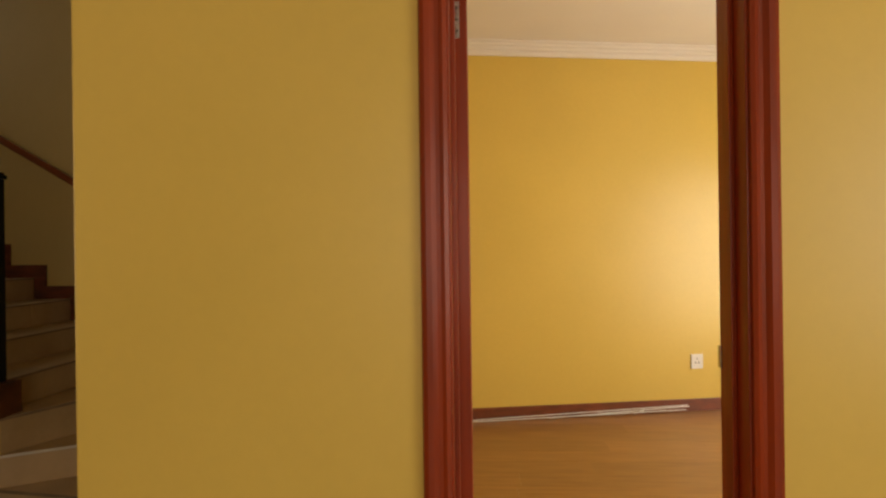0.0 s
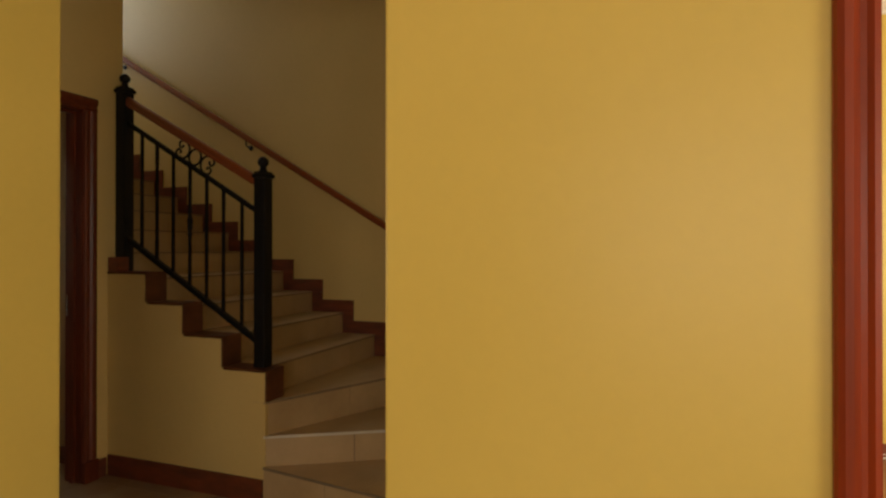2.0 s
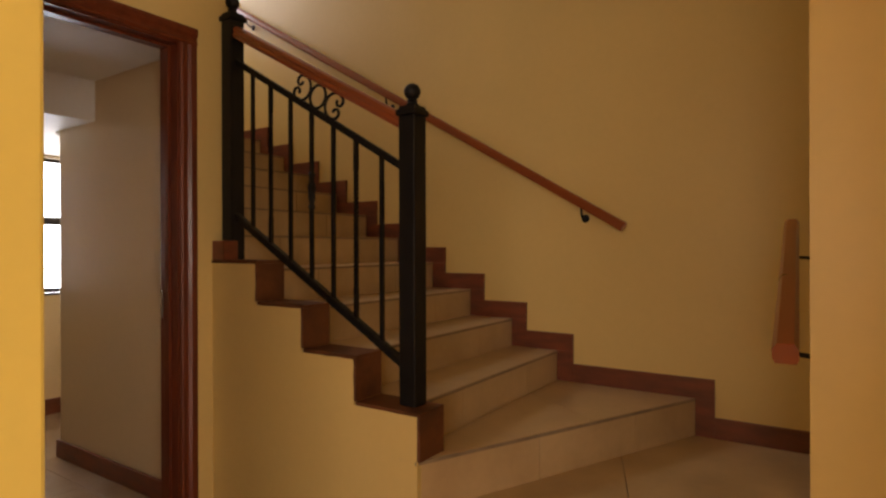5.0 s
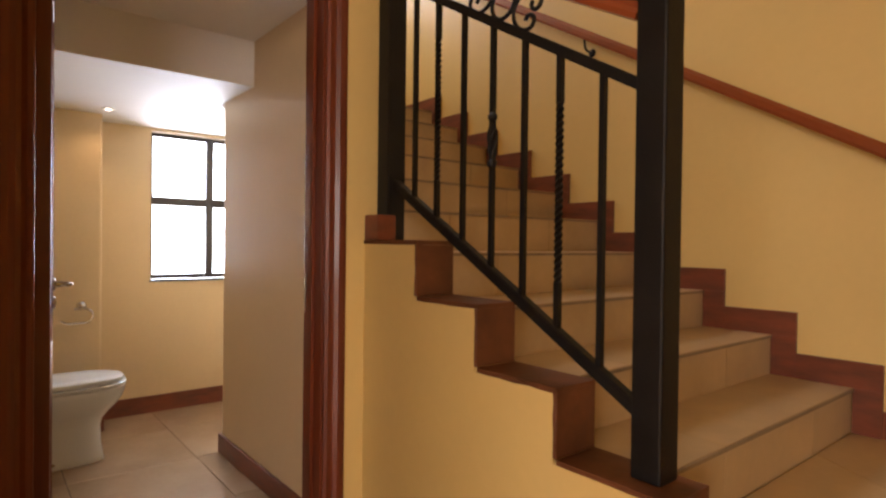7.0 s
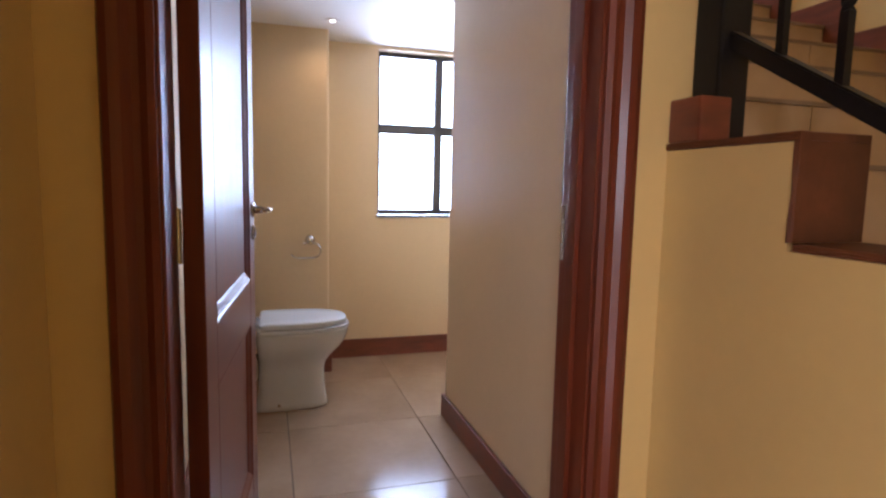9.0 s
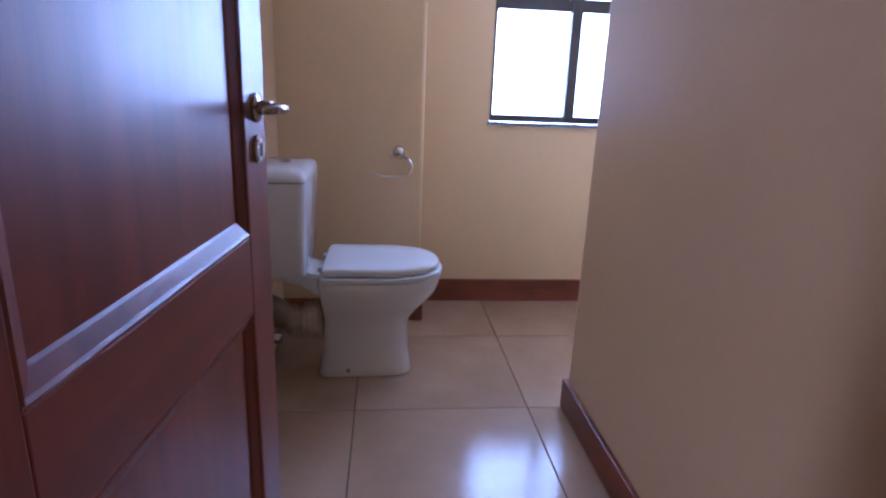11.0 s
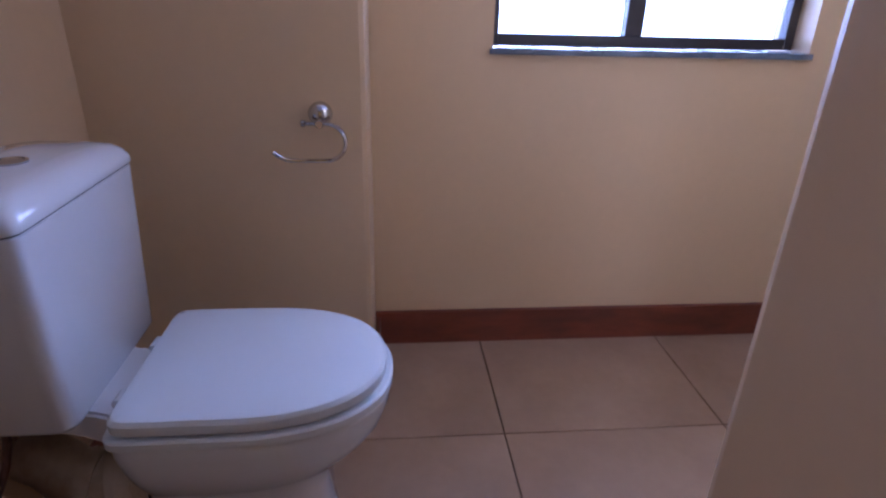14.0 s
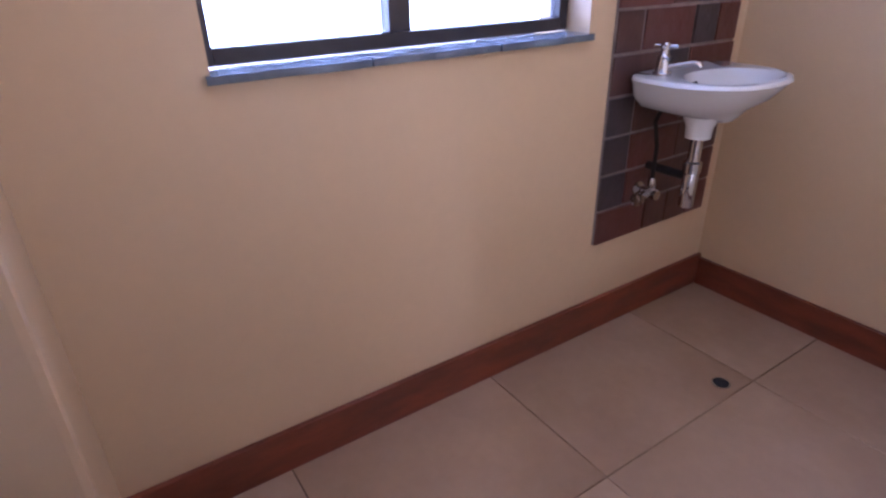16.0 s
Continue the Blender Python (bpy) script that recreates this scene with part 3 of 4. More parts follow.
# bedroom door, folded back into the room: its hinge edge faces the living room
bed_door = thing("door", "dark mahogany bedroom door standing wide open", "door", at=(D0 + 0.002, WYT + 0.004, 0.006))
part("leaf", box(0, 0.04, 0, 0.66, 0, 2.03, 0.003), WOOD, bed_door)
for zc in (1.93, 0.24):
    h = part("hinge", box(0.006, 0.020, -0.0025, 0.0005, zc - 0.048, zc + 0.048, 0.0005), STEEL, bed_door, "steel butt hinge")
    b = None
    for dz in (-0.03, 0, 0.03):
        b = lathe([(0.003, 0), (0.003, 0.001)], axes((0.013, -0.0026, zc + dz), (1, 0, 0), (0, 0, 1), (0, -1, 0)), 8, b)
    part("screw", b, RUBBER_SHADE, h)
strike = part("strike_plate", box(D1 - 0.017, D1 - 0.0125, WY0 + 0.11, WY0 + 0.125, 1.03, 1.085, 0.001), STEEL, bed_frame, "brass-toned lock strike plate")
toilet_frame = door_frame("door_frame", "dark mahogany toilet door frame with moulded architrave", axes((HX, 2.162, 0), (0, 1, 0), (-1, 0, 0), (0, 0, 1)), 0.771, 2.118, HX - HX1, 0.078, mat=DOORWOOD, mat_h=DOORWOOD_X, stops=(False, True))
b = box(HX - 0.125, HX - 0.112, 2.9305, 2.9325, 0.95, 1.07, 0.0005)
part("strike_plate", b, STEEL, toilet_frame, "steel lock strike plate")
for y0, y1 in ((2.074, 2.162), (2.933, 3.02)):
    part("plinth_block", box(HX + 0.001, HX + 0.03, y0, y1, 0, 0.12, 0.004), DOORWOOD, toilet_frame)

# toilet door, open inwards
LEAF, LT, LH = 0.763, 0.038, 2.09
door = thing("door", "dark mahogany panelled toilet door standing open", "door", at=(HX1 - 0.004, 2.168, 0.006))
door.rotation_euler = (0, 0, radians(180 - 5.3))
stiles = [(0.0, 0.11), (LEAF - 0.11, LEAF)]
for x0, x1 in stiles:
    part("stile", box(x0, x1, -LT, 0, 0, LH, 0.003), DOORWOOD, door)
for z0, z1 in ((0.0, 0.20), (0.68, 0.81), (LH - 0.12, LH)):
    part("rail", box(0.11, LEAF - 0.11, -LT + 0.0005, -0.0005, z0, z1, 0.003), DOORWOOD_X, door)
for z0, z1 in ((0.20, 0.68), (0.81, LH - 0.12)):
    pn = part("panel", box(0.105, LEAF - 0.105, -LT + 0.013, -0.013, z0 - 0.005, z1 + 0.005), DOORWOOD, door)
    for fy, sg in ((-LT, 1), (0.0, -1)):
        # bevelled bead round the panel and a raised field
        b = None
        bead = [(0, 0.001), (0.004, 0.0), (0.008, 0.003), (0.026, 0.010), (0.030, 0.013), (0, 0.013)]
        x0, x1 = 0.11, LEAF - 0.11
        for o, ax, ln in (((x0, fy, z0), (1, 0, 0), z1 - z0), ((x1, fy, z0), (-1, 0, 0), z1 - z0)):
            b = prism(bead, ln, axes(o, ax, (0, sg, 0), (0, 0, 1)), b)
        for o, ax, ln in (((x0, fy, z0), (0, 0, 1), x1 - x0), ((x0, fy, z1), (0, 0, -1), x1 - x0)):
            b = prism(bead, ln, axes(o, ax, (0, sg, 0), (1, 0, 0)), b)
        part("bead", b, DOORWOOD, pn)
for sg, fy in ((-1, -LT), (1, 0.0)):
    hx = LEAF - 0.058
    m = axes((hx, fy, 1.018), (1, 0, 0), (0, 0, 1), (0, sg, 0))
    hd = part("door_handle", lathe([(0.024, 0), (0.024, 0.006), (0.020, 0.009), (0.012, 0.010), (0.011, 0.03)], m, 24), STEEL, door, "satin steel lever handle on a round rose", True)
    pts = [(hx, fy + sg * 0.02, 1.018), (hx, fy + sg * 0.042, 1.018), (hx - 0.008, fy + sg * 0.052, 1.018), (hx - 0.018, fy + sg * 0.054, 1.019), (hx - 0.040, fy + sg * 0.055, 1.020), (hx - 0.064, fy + sg * 0.053, 1.019), (hx - 0.073, fy + sg * 0.046, 1.018), (hx - 0.076, fy + sg * 0.036, 1.018)]
    part("lever", tube(pts, [0.0085, 0.0085, 0.0085, 0.008, 0.008, 0.0075, 0.007, 0.006], 12), STEEL, hd, "", True)
    es = part("escutcheon", lathe([(0.0235, 0), (0.0235, 0.005), (0.020, 0.009), (0.016, 0.009)], axes((hx, fy, 0.95), (1, 0, 0), (0, 0, 1), (0, sg, 0)), 24), STEEL, door, "round keyhole plate", True)
    y0, y1 = (fy - 0.0105, fy - 0.009) if sg < 0 else (fy + 0.009, fy + 0.0105)
    # raised black slot draws the darkness inside the keyhole
    part("keyhole", box(hx - 0.003, hx + 0.003, y0, y1, 0.938, 0.960, 0.0005), RUBBER_SHADE, es)
part("lock_faceplate", box(LEAF - 0.0005, LEAF + 0.0015, -0.031, -0.009, 0.86, 1.06), STEEL, door)
for zc in (0.22, 1.0, 1.8):
    part("hinge", lathe([(0.007, -0.05), (0.007, 0.05)], Matrix.Translation((-0.004, 0.006, zc)), 12), STEEL, door)
# ---- balustrade ----
bal = thing("stair_balustrade", "black wrought iron stair railing with a reddish wooden handrail", "railing", at=(-2.435, 3.175, CAPZ[0] + 0.0145))


def local(bm, ob):
    bmesh.ops.translate(bm, verts=bm.verts, vec=-Vector(ob.location))
    return bm


NY0 = 3.175
N1X, N2X = -2.434, -3.448


def newel(x, zb, zcap):
    w = 0.0355
    n = part("newel_post", local(box(x - w, x + w, NY0 - w, NY0 + w, zb, zcap, 0.006), bal), IRON, bal, "square black iron newel post")
    c = box(x - w - 0.008, x + w + 0.008, NY0 - w - 0.008, NY0 + w + 0.008, zcap, zcap + 0.022, 0.005)
    b = 0.033
    t = [[(x + sx * k, NY0 + sy * k, z) for sx, sy in ((-1, -1), (1, -1), (1, 1), (-1, 1))] for k, z in ((w, zcap + 0.022), (b, zcap + 0.034), (0.022, zcap + 0.036))]
    c = loft(t, c)
    part("cap", local(c, bal), IRON, n)
    prof = [(0.020, 0), (0.024, 0.006), (0.016, 0.014), (0.020, 0.019), (0.016, 0.024)]
    r = 0.030
    prof += [(max(0.004, r * math.sin(a)), 0.024 + r * 0.9 - r * math.cos(a)) for a in [0.5 + 2.6 * i / 10 for i in range(11)]]
    part("ball_finial", local(lathe(prof, Matrix.Translation((x, NY0, zcap + 0.036)), 20), bal), IRON, n, "", True)
    return n


newel(N1X, CAPZ[0] + 0.0145, 1.717)
newel(N2X, CAPZ[3] + 0.0145, 2.276)
S0 = Vector((N2X + 0.0355, NY0, 0))
S1 = Vector((N1X - 0.0355, NY0, 0))


def at(x, z2, z1):
    k = (x - S0.x) / (S1.x - S0.x)
    return z2 + (z1 - z2) * k


RT, RB = (2.222, 1.702), (2.086, 1.538)
LB = (1.392, 0.832)
# handrail with a rounded, moulded section
d = (Vector((S1.x, NY0, RT[1])) - Vector((S0.x, NY0, RT[0]))).normalized()
s = d.cross(Vector((0, 0, 1))).normalized()
u = s.cross(d)
sec = [(-0.024, -0.025), (0.024, -0.025), (0.027, -0.013), (0.022, -0.003), (0.027, 0.007), (0.024, 0.018), (0.013, 0.025), (-0.013, 0.025), (-0.024, 0.018), (-0.027, 0.007), (-0.022, -0.003), (-0.027, -0.013)]
b = prism(sec, (Vector((S1.x, NY0, RT[1])) - Vector((S0.x, NY0, RT[0]))).length, axes((S0.x, NY0, RT[0]), s, u, d))
part("handrail", local(b, bal), RAILWOOD, bal, "polished reddish wooden handrail")
part("top_bar", local(bar((S0.x - 0.01, NY0, RB[0] + 0.006), (S1.x + 0.01, NY0, RB[1] - 0.006), 0.022, 0.026, None, 0.003), bal), IRON, bal)
part("bottom_bar", local(bar((S0.x - 0.01, NY0, LB[0] + 0.006), (S1.x + 0.01, NY0, LB[1] - 0.006), 0.030, 0.030, None, 0.003), bal), IRON, bal)
for i, x in enumerate((-3.308, -3.190, -3.066, -2.942, -2.821, -2.702, -2.575)):
    z0, z1 = at(x, *LB), at(x, *RB)
    if i in (1, 5):
        # twisted square bar
        rings = []
        nn = 150
        for k in range(nn + 1):
            z = z0 + (z1 - z0) * k / nn
            a = 2 * math.pi * 6.5 * min(max((k / nn - 0.18) / 0.64, 0), 1)
            rings.append([(x + 0.0108 * math.cos(a + q * math.pi / 2 + 0.785), NY0 + 0.0108 * math.sin(a + q * math.pi / 2 + 0.785), z) for q in range(4)])
        b = loft(rings)
        lab = "twisted square iron baluster"
    else:
        b = box(x - 0.007, x + 0.007, NY0 - 0.007, NY0 + 0.007, z0, z1)
        lab = ""
        if i == 3:
            zc = (z0 + z1) / 2 + 0.02
            lab = "iron baluster with a basket knuckle"
            for dz in (-0.065, 0.065):
                b = lathe([(0.009, -0.012), (0.014, -0.005), (0.014, 0.005), (0.009, 0.012)], Matrix.Translation((x, NY0, zc + dz)), 10, b)
            for q in range(4):
                pts = []
                for k in range(11):
                    f = k / 10
                    a = q * math.pi / 2 + f * math.pi * 1.2
                    r = 0.003 + 0.010 * math.sin(math.pi * f)
                    pts.append((x + r * math.cos(a), NY0 + r * math.sin(a), zc - 0.06 + 0.12 * f))
                b = tube(pts, 0.004, 6, b)
    part("baluster", local(b, bal), IRON, bal, lab)
# scroll: a ring between two C shapes, leaning with the rail
cx = -2.906
cz = 1.858
dv, uv = Vector((d.x, 0, d.z)), Vector((-d.z, 0, d.x))
if uv.z < 0:
    uv = -uv


def on(a, bb):
    p = Vector((cx, NY0, cz)) + dv * a + uv * bb
    return (p.x, p.y, p.z)


b = tube([on(0.044 * math.cos(2 * math.pi * k / 24), 0.046 * math.sin(2 * math.pi * k / 24)) for k in range(24)], 0.006, 8, None, True)
part("scroll_ring", local(b, bal), IRON, bal, "", True)
for sg in (-1, 1):
    # a C with its back to the ring, both ends curling inwards
    half = []
    for k in range(12):
        a = radians(180 - 125 * k / 11)
        half.append((0.104 + 0.052 * math.cos(a), 0.050 * math.sin(a)))
    ex, ey = half[-1]
    cxx, cyy = ex - 0.022 * math.cos(radians(55)), ey - 0.022 * math.sin(radians(55))
    for k in range(1, 13):
        a = radians(55 - 250 * k / 12)
        rr = 0.022 - 0.011 * k / 12
        half.append((cxx + rr * math.cos(a), cyy + rr * math.sin(a)))
    pts = [(x, -y) for x, y in half[::-1]] + half[1:]
    part("scroll", local(tube([on(sg * a, c) for a, c in pts], 0.006, 8), bal), IRON, bal, "", True)


# ---- wall handrails ----
def wall_rail(p, q, normal, marks, label):
    th = thing("wall_handrail", label, "handrail", at=p)
    p, q = Vector(p), Vector(q)
    dd = (q - p).normalized()
    ss = dd.cross(Vector((0, 0, 1))).normalized()
    uu = ss.cross(dd)
    sec2 = [(-0.020, -0.019), (0.020, -0.019), (0.025, -0.008), (0.026, 0.012), (0.016, 0.027), (-0.016, 0.027), (-0.025, 0.012), (-0.025, -0.008)]
    bb = prism(sec2, (q - p).length, axes(p, ss, uu, dd), None)
    part("rail", local(bb, th), RAILWOOD, th)
    nv = Vector(normal)
    for f in marks:
        c = p + (q - p) * f
        w = c + nv * 0.07
        w = w - Vector((0, 0, 0.075))
        pts = [c - Vector((0, 0, 0.017)), c - Vector((0, 0, 0.055)) + nv * 0.004, c - Vector((0, 0, 0.072)) + nv * 0.02, w]
        br = part("bracket", local(tube(pts, 0.006, 8), th), IRON, th, "black iron bracket")
        ax = nv.orthogonal().normalized()
        part("rosette", local(lathe([(0.020, 0), (0.022, 0.004), (0.010, 0.010)], axes(w - nv * 0.001, ax, (-nv).cross(ax), -nv), 14), th), IRON, br)
    return th


wall_rail((-2.058, FY - 0.07, 1.35), (-5.6, FY - 0.07, 1.35 + 0.588 * 3.542), (0, 1, 0), (0.062, 0.432, 0.83), "slim reddish wooden handrail on the wall behind the stair")
wall_rail((RX - 0.088, 4.20, 1.335), (RX - 0.044, 2.95, 1.02), (1, 0, 0), (0.16, 0.85), "reddish wooden handrail on the wall beside the lowest steps")

# ---- toilet window ----
win = setting(new("window_1"), "dark-framed toilet window filled with white daylight", "window")
FX0, FX1 = WX - 0.115, WX - 0.078


def wbox(name, y0, y1, z0, z1, mat=FRAME, x0=FX0, x1=FX1, parent=None, bev=0.003):
    return part(name, box(x0, x1, y0, y1, z0, z1, bev), mat, parent or win)


wbox("window_frame", WYA, WYA + 0.028, WZ0, WZ1)
wbox("window_frame", WYB - 0.028, WYB, WZ0, WZ1)
wbox("window_frame", WYA + 0.028, WYB - 0.028, WZ0, WZ0 + 0.03)
wbox("window_frame", WYA + 0.028, WYB - 0.028, WZ1 - 0.025, WZ1)
MY, TZ = 3.40, 1.468
wbox("mullion", MY - 0.026, MY + 0.026, WZ0 + 0.03, WZ1 - 0.025, x1=FX1 + 0.006)
wbox("transom", WYA + 0.028, MY - 0.026, TZ - 0.03, TZ + 0.03)
wbox("transom", MY + 0.026, WYB - 0.028, TZ - 0.03, TZ + 0.03)
for y0, y1 in ((WYA + 0.028, MY - 0.026), (MY + 0.026, WYB - 0.028)):
    for z0, z1 in ((WZ0 + 0.03, TZ - 0.03), (TZ + 0.03, WZ1 - 0.025)):
        p = part("pane", box(FX0 + 0.014, FX0 + 0.018, y0, y1, z0, z1), GLASS, win)
        p.visible_shadow = False
sill = thing("window_sill", "slate tiled window sill with a ragged edge, tinted blue for the sky's reflection", "window sill", at=(WX, MY, WZ0 - 0.02))
random.seed(4)
cuts = [WYA - 0.012, 3.285, 3.60, WYB + 0.006]
for y0, y1 in zip(cuts, cuts[1:]):
    n = 9
    front = [(WX + 0.020 + random.uniform(-0.006, 0.005), y0 + 0.0012 + (y1 - y0 - 0.0024) * k / n) for k in range(n + 1)]
    poly = front + [(FX1 + 0.001, min(y1 - 0.0012, WYB - 0.001)), (FX1 + 0.001, max(y0 + 0.0012, WYA + 0.001))]
    b = prism(poly, 0.014 + random.uniform(-0.001, 0.002), Matrix.Translation((0, 0, WZ0 - 0.018)))
    part("slate_tile", local(b, sill), SLATE, sill)

# ---- toilet ----
TX = -5.392
wc = thing("toilet", "white close-coupled ceramic toilet with its lid closed", "toilet", at=(TX, 2.45, 0))


def ring(z, yb, yf, w, sq=0.0, n=36, power=2.3):
    """A loop like a toilet rim: squarish at the back, round in front."""
    out = []
    yc = yb + (yf - yb) * 0.42
    for i in range(n):
        a = 2 * math.pi * i / n
        c, s_ = math.cos(a), math.sin(a)
        px = w * math.copysign(abs(c) ** (2 / (power + (3.0 + sq if s_ < 0 else 0))), c)
        ly = (yf - yc) if s_ > 0 else (yc - yb)
        py = ly * math.copysign(abs(s_) ** (2 / (power + (4.0 + sq if s_ < 0 else 0))), s_)
        out.append((TX + px, yc + py, z))
    return out


# pedestal and bowl in one casting: a broad foot, straight sides, the bowl swelling over it
loops = [ring(0.0, 2.250, 2.596, 0.096, power=3.6), ring(0.008, 2.247, 2.599, 0.099, power=3.6), ring(0.03, 2.252, 2.594, 0.096, power=3.6), ring(0.10, 2.262, 2.584, 0.094, power=3.4), ring(0.19, 2.266, 2.582, 0.096, power=3.2),
         ring(0.225, 2.266, 2.592, 0.105, power=2.8), ring(0.262, 2.264, 2.626, 0.134), ring(0.30, 2.260, 2.664, 0.157), ring(0.335, 2.256, 2.688, 0.171), ring(0.37, 2.25, 2.70, 0.177), ring(0.392, 2.25, 2.702, 0.178), ring(0.397, 2.253, 2.699, 0.175)]
body = part("bowl", local(loft(loops), wc), CERAMIC, wc, "white ceramic bowl and pedestal", True)
# neck under the cistern: its underside slopes down into the bowl
loops = [[(TX + sx * w, y, z) for sx, z in ((-1, z0), (-0.75, z0 - 0.012), (0.75, z0 - 0.012), (1, z0), (1, z1), (-1, z1))] for w, y, z0, z1 in ((0.100, 2.105, 0.398, 0.4185), (0.108, 2.13, 0.385, 0.4190), (0.100, 2.19, 0.368, 0.4170), (0.098, 2.232, 0.345, 0.408), (0.112, 2.275, 0.318, 0.399), (0.118, 2.33, 0.290, 0.394))]
b = loft(loops)
bmesh.ops.bevel(b, geom=b.edges[:], offset=0.006, segments=2, affect="EDGES")
part("neck", local(b, wc), CERAMIC, wc, "", True)
# spigot leaving the bowl towards the wall
part("spigot", local(tube([(TX + 0.0, 2.36, 0.215), (TX + 0.010, 2.29, 0.207), (TX + 0.013, 2.246, 0.205)], [0.072, 0.062, 0.056], 24), wc), CERAMIC, wc, "", True)
part("floor_bolt_cap", local(lathe([(0.008, 0), (0.008, 0.003), (0.004, 0.005)], axes((TX + 0.1005, 2.36, 0.03), (0, 1, 0), (0, 0, 1), (1, 0, 0)), 12), wc), NOSING, wc)
SQ = dict(sq=9.0, n=64)
seat = part("seat", local(loft([ring(0.400, 2.268, 2.702, 0.178, **SQ), ring(0.403, 2.264, 2.706, 0.182, **SQ), ring(0.416, 2.264, 2.706, 0.182, **SQ), ring(0.419, 2.268, 2.702, 0.178, **SQ)]), wc), SEATP, wc, "white plastic seat ring", True)
lid = part("seat_lid", local(loft([ring(0.4205, 2.288, 2.676, 0.160, **SQ), ring(0.4250, 2.288, 2.676, 0.160, **SQ), ring(0.4253, 2.272, 2.694, 0.174, **SQ), ring(0.441, 2.272, 2.694, 0.174, **SQ), ring(0.448, 2.277, 2.688, 0.169, **SQ), ring(0.4515, 2.290, 2.674, 0.156, **SQ), ring(0.4525, 2.36, 2.58, 0.09, **SQ)]), wc), SEATP, wc, "closed white plastic lid", True)
for sx in (-0.08, 0.08):
    part("seat_hinge", local(lathe([(0.009, -0.016), (0.009, 0.016)], axes((TX + sx, 2.262, 0.424), (0, 1, 0), (0, 0, 1), (1, 0, 0)), 12), wc), SEATP, wc, "", True)


def rbox(w0, w1, y0, y1, z, r, n=5, dx=0.0):
    """A rounded rectangle loop at height z."""
    out = []
    for cx_, cy_, a0 in ((w1 - r, y1 - r, 0), (w0 + r, y1 - r, 90), (w0 + r, y0 + r, 180), (w1 - r, y0 + r, 270)):
        for k in range(n + 1):
            a = radians(a0 + 90 * k / n)
            out.append((cx_ + r * math.cos(a), cy_ + r * math.sin(a), z))
    return out


CX = TX - 0.024
CW = 0.196
cl = [rbox(CX - 0.165, CX + 0.165, 2.056, 2.212, 0.408, 0.025), rbox(CX - 0.172, CX + 0.172, 2.055, 2.218, 0.418, 0.025), rbox(CX - CW + 0.001, CX + CW - 0.001, 2.046, 2.226, 0.7410, 0.026), rbox(CX - CW + 0.004, CX + CW - 0.004, 2.049, 2.223, 0.7430, 0.026), rbox(CX - CW + 0.006, CX + CW - 0.006, 2.051, 2.221, 0.7465, 0.026)]
part("cistern", local(loft(cl), wc), CERAMIC, wc, "white ceramic cistern", True)
cl = [rbox(CX - CW + 0.005, CX + CW - 0.005, 2.050, 2.222, 0.7455, 0.026), rbox(CX - CW, CX + CW, 2.045, 2.228, 0.7465, 0.026), rbox(CX - CW - 0.001, CX + CW + 0.001, 2.044, 2.229, 0.7495, 0.026), rbox(CX - CW, CX + CW, 2.045, 2.228, 0.7610, 0.028),
      rbox(CX - CW + 0.006, CX + CW - 0.006, 2.047, 2.222, 0.773, 0.034), rbox(CX - CW + 0.018, CX + CW - 0.018, 2.052, 2.214, 0.783, 0.04), rbox(CX - CW + 0.040, CX + CW - 0.040, 2.05, 2.197, 0.789, 0.045), rbox(CX - 0.08, CX + 0.08, 2.08, 2.18, 0.792, 0.04)]
cap = part("cistern_lid", local(loft(cl), wc), CERAMIC, wc, "white ceramic cistern lid", True)
# black band set in the seam for the shade of the gap
part("lid_joint", local(loft([rbox(CX - CW + 0.003, CX + CW - 0.003, 2.048, 2.225, 0.7432, 0.026), rbox(CX - CW + 0.003, CX + CW - 0.003, 2.048, 2.225, 0.7460, 0.026)]), wc), RUBBER_SHADE, cap, "dark joint under the lid")
part("flush_button", local(lathe([(0.024, 0), (0.024, 0.003), (0.019, 0.0045), (0.0185, 0.002), (0.012, 0.005), (0.002, 0.0055)], Matrix.Translation((CX, 2.13, 0.7925)), 20), wc), CHROME, wc, "round chrome dual flush button", True)
# waste pipe from the back of the pedestal to the wall
pc = part("pan_collar", local(tube([(TX + 0.014, 2.2440, 0.205), (TX + 0.016, 2.2380, 0.205), (TX + 0.0165, 2.2370, 0.205), (TX + 0.019, 2.2250, 0.205), (TX + 0.0195, 2.2240, 0.205), (TX + 0.025, 2.1980, 0.205), (TX + 0.0255, 2.1970, 0.205), (TX + 0.028, 2.1840, 0.205)], [0.070, 0.070, 0.062, 0.062, 0.068, 0.066, 0.060, 0.056], 28), wc), COLLAR, wc, "cream rubber pan collar", True)
part("collar_seal", local(tube([(TX + 0.010, 2.2660, 0.205), (TX + 0.014, 2.2450, 0.205)], 0.064, 28), wc), RUBBER_SHADE, pc)
# stained elbow that rises a little before it enters the wall
pts = [(TX + 0.024, 2.205, 0.205), (TX + 0.030, 2.185, 0.203), (TX + 0.032, 2.15, 0.206), (TX + 0.028, 2.115, 0.220), (TX + 0.018, 2.08, 0.243), (TX + 0.008, 2.031, 0.262)]
part("waste_pipe", local(tube(pts, [0.054, 0.052, 0.052, 0.052, 0.050, 0.050], 20), wc), GREYPIPE, wc, "stained beige plastic waste pipe", True)
part("pipe_ring", local(tube([(TX + 0.0315, 2.165, 0.204), (TX + 0.0315, 2.140, 0.208)], 0.059, 20), wc), GREYPIPE, wc, "", True)
valve = thing("angle_valve", "small chrome stop valve with a brown braided hose to the cistern", "valve", at=(-5.236, 2.031, 0.19))
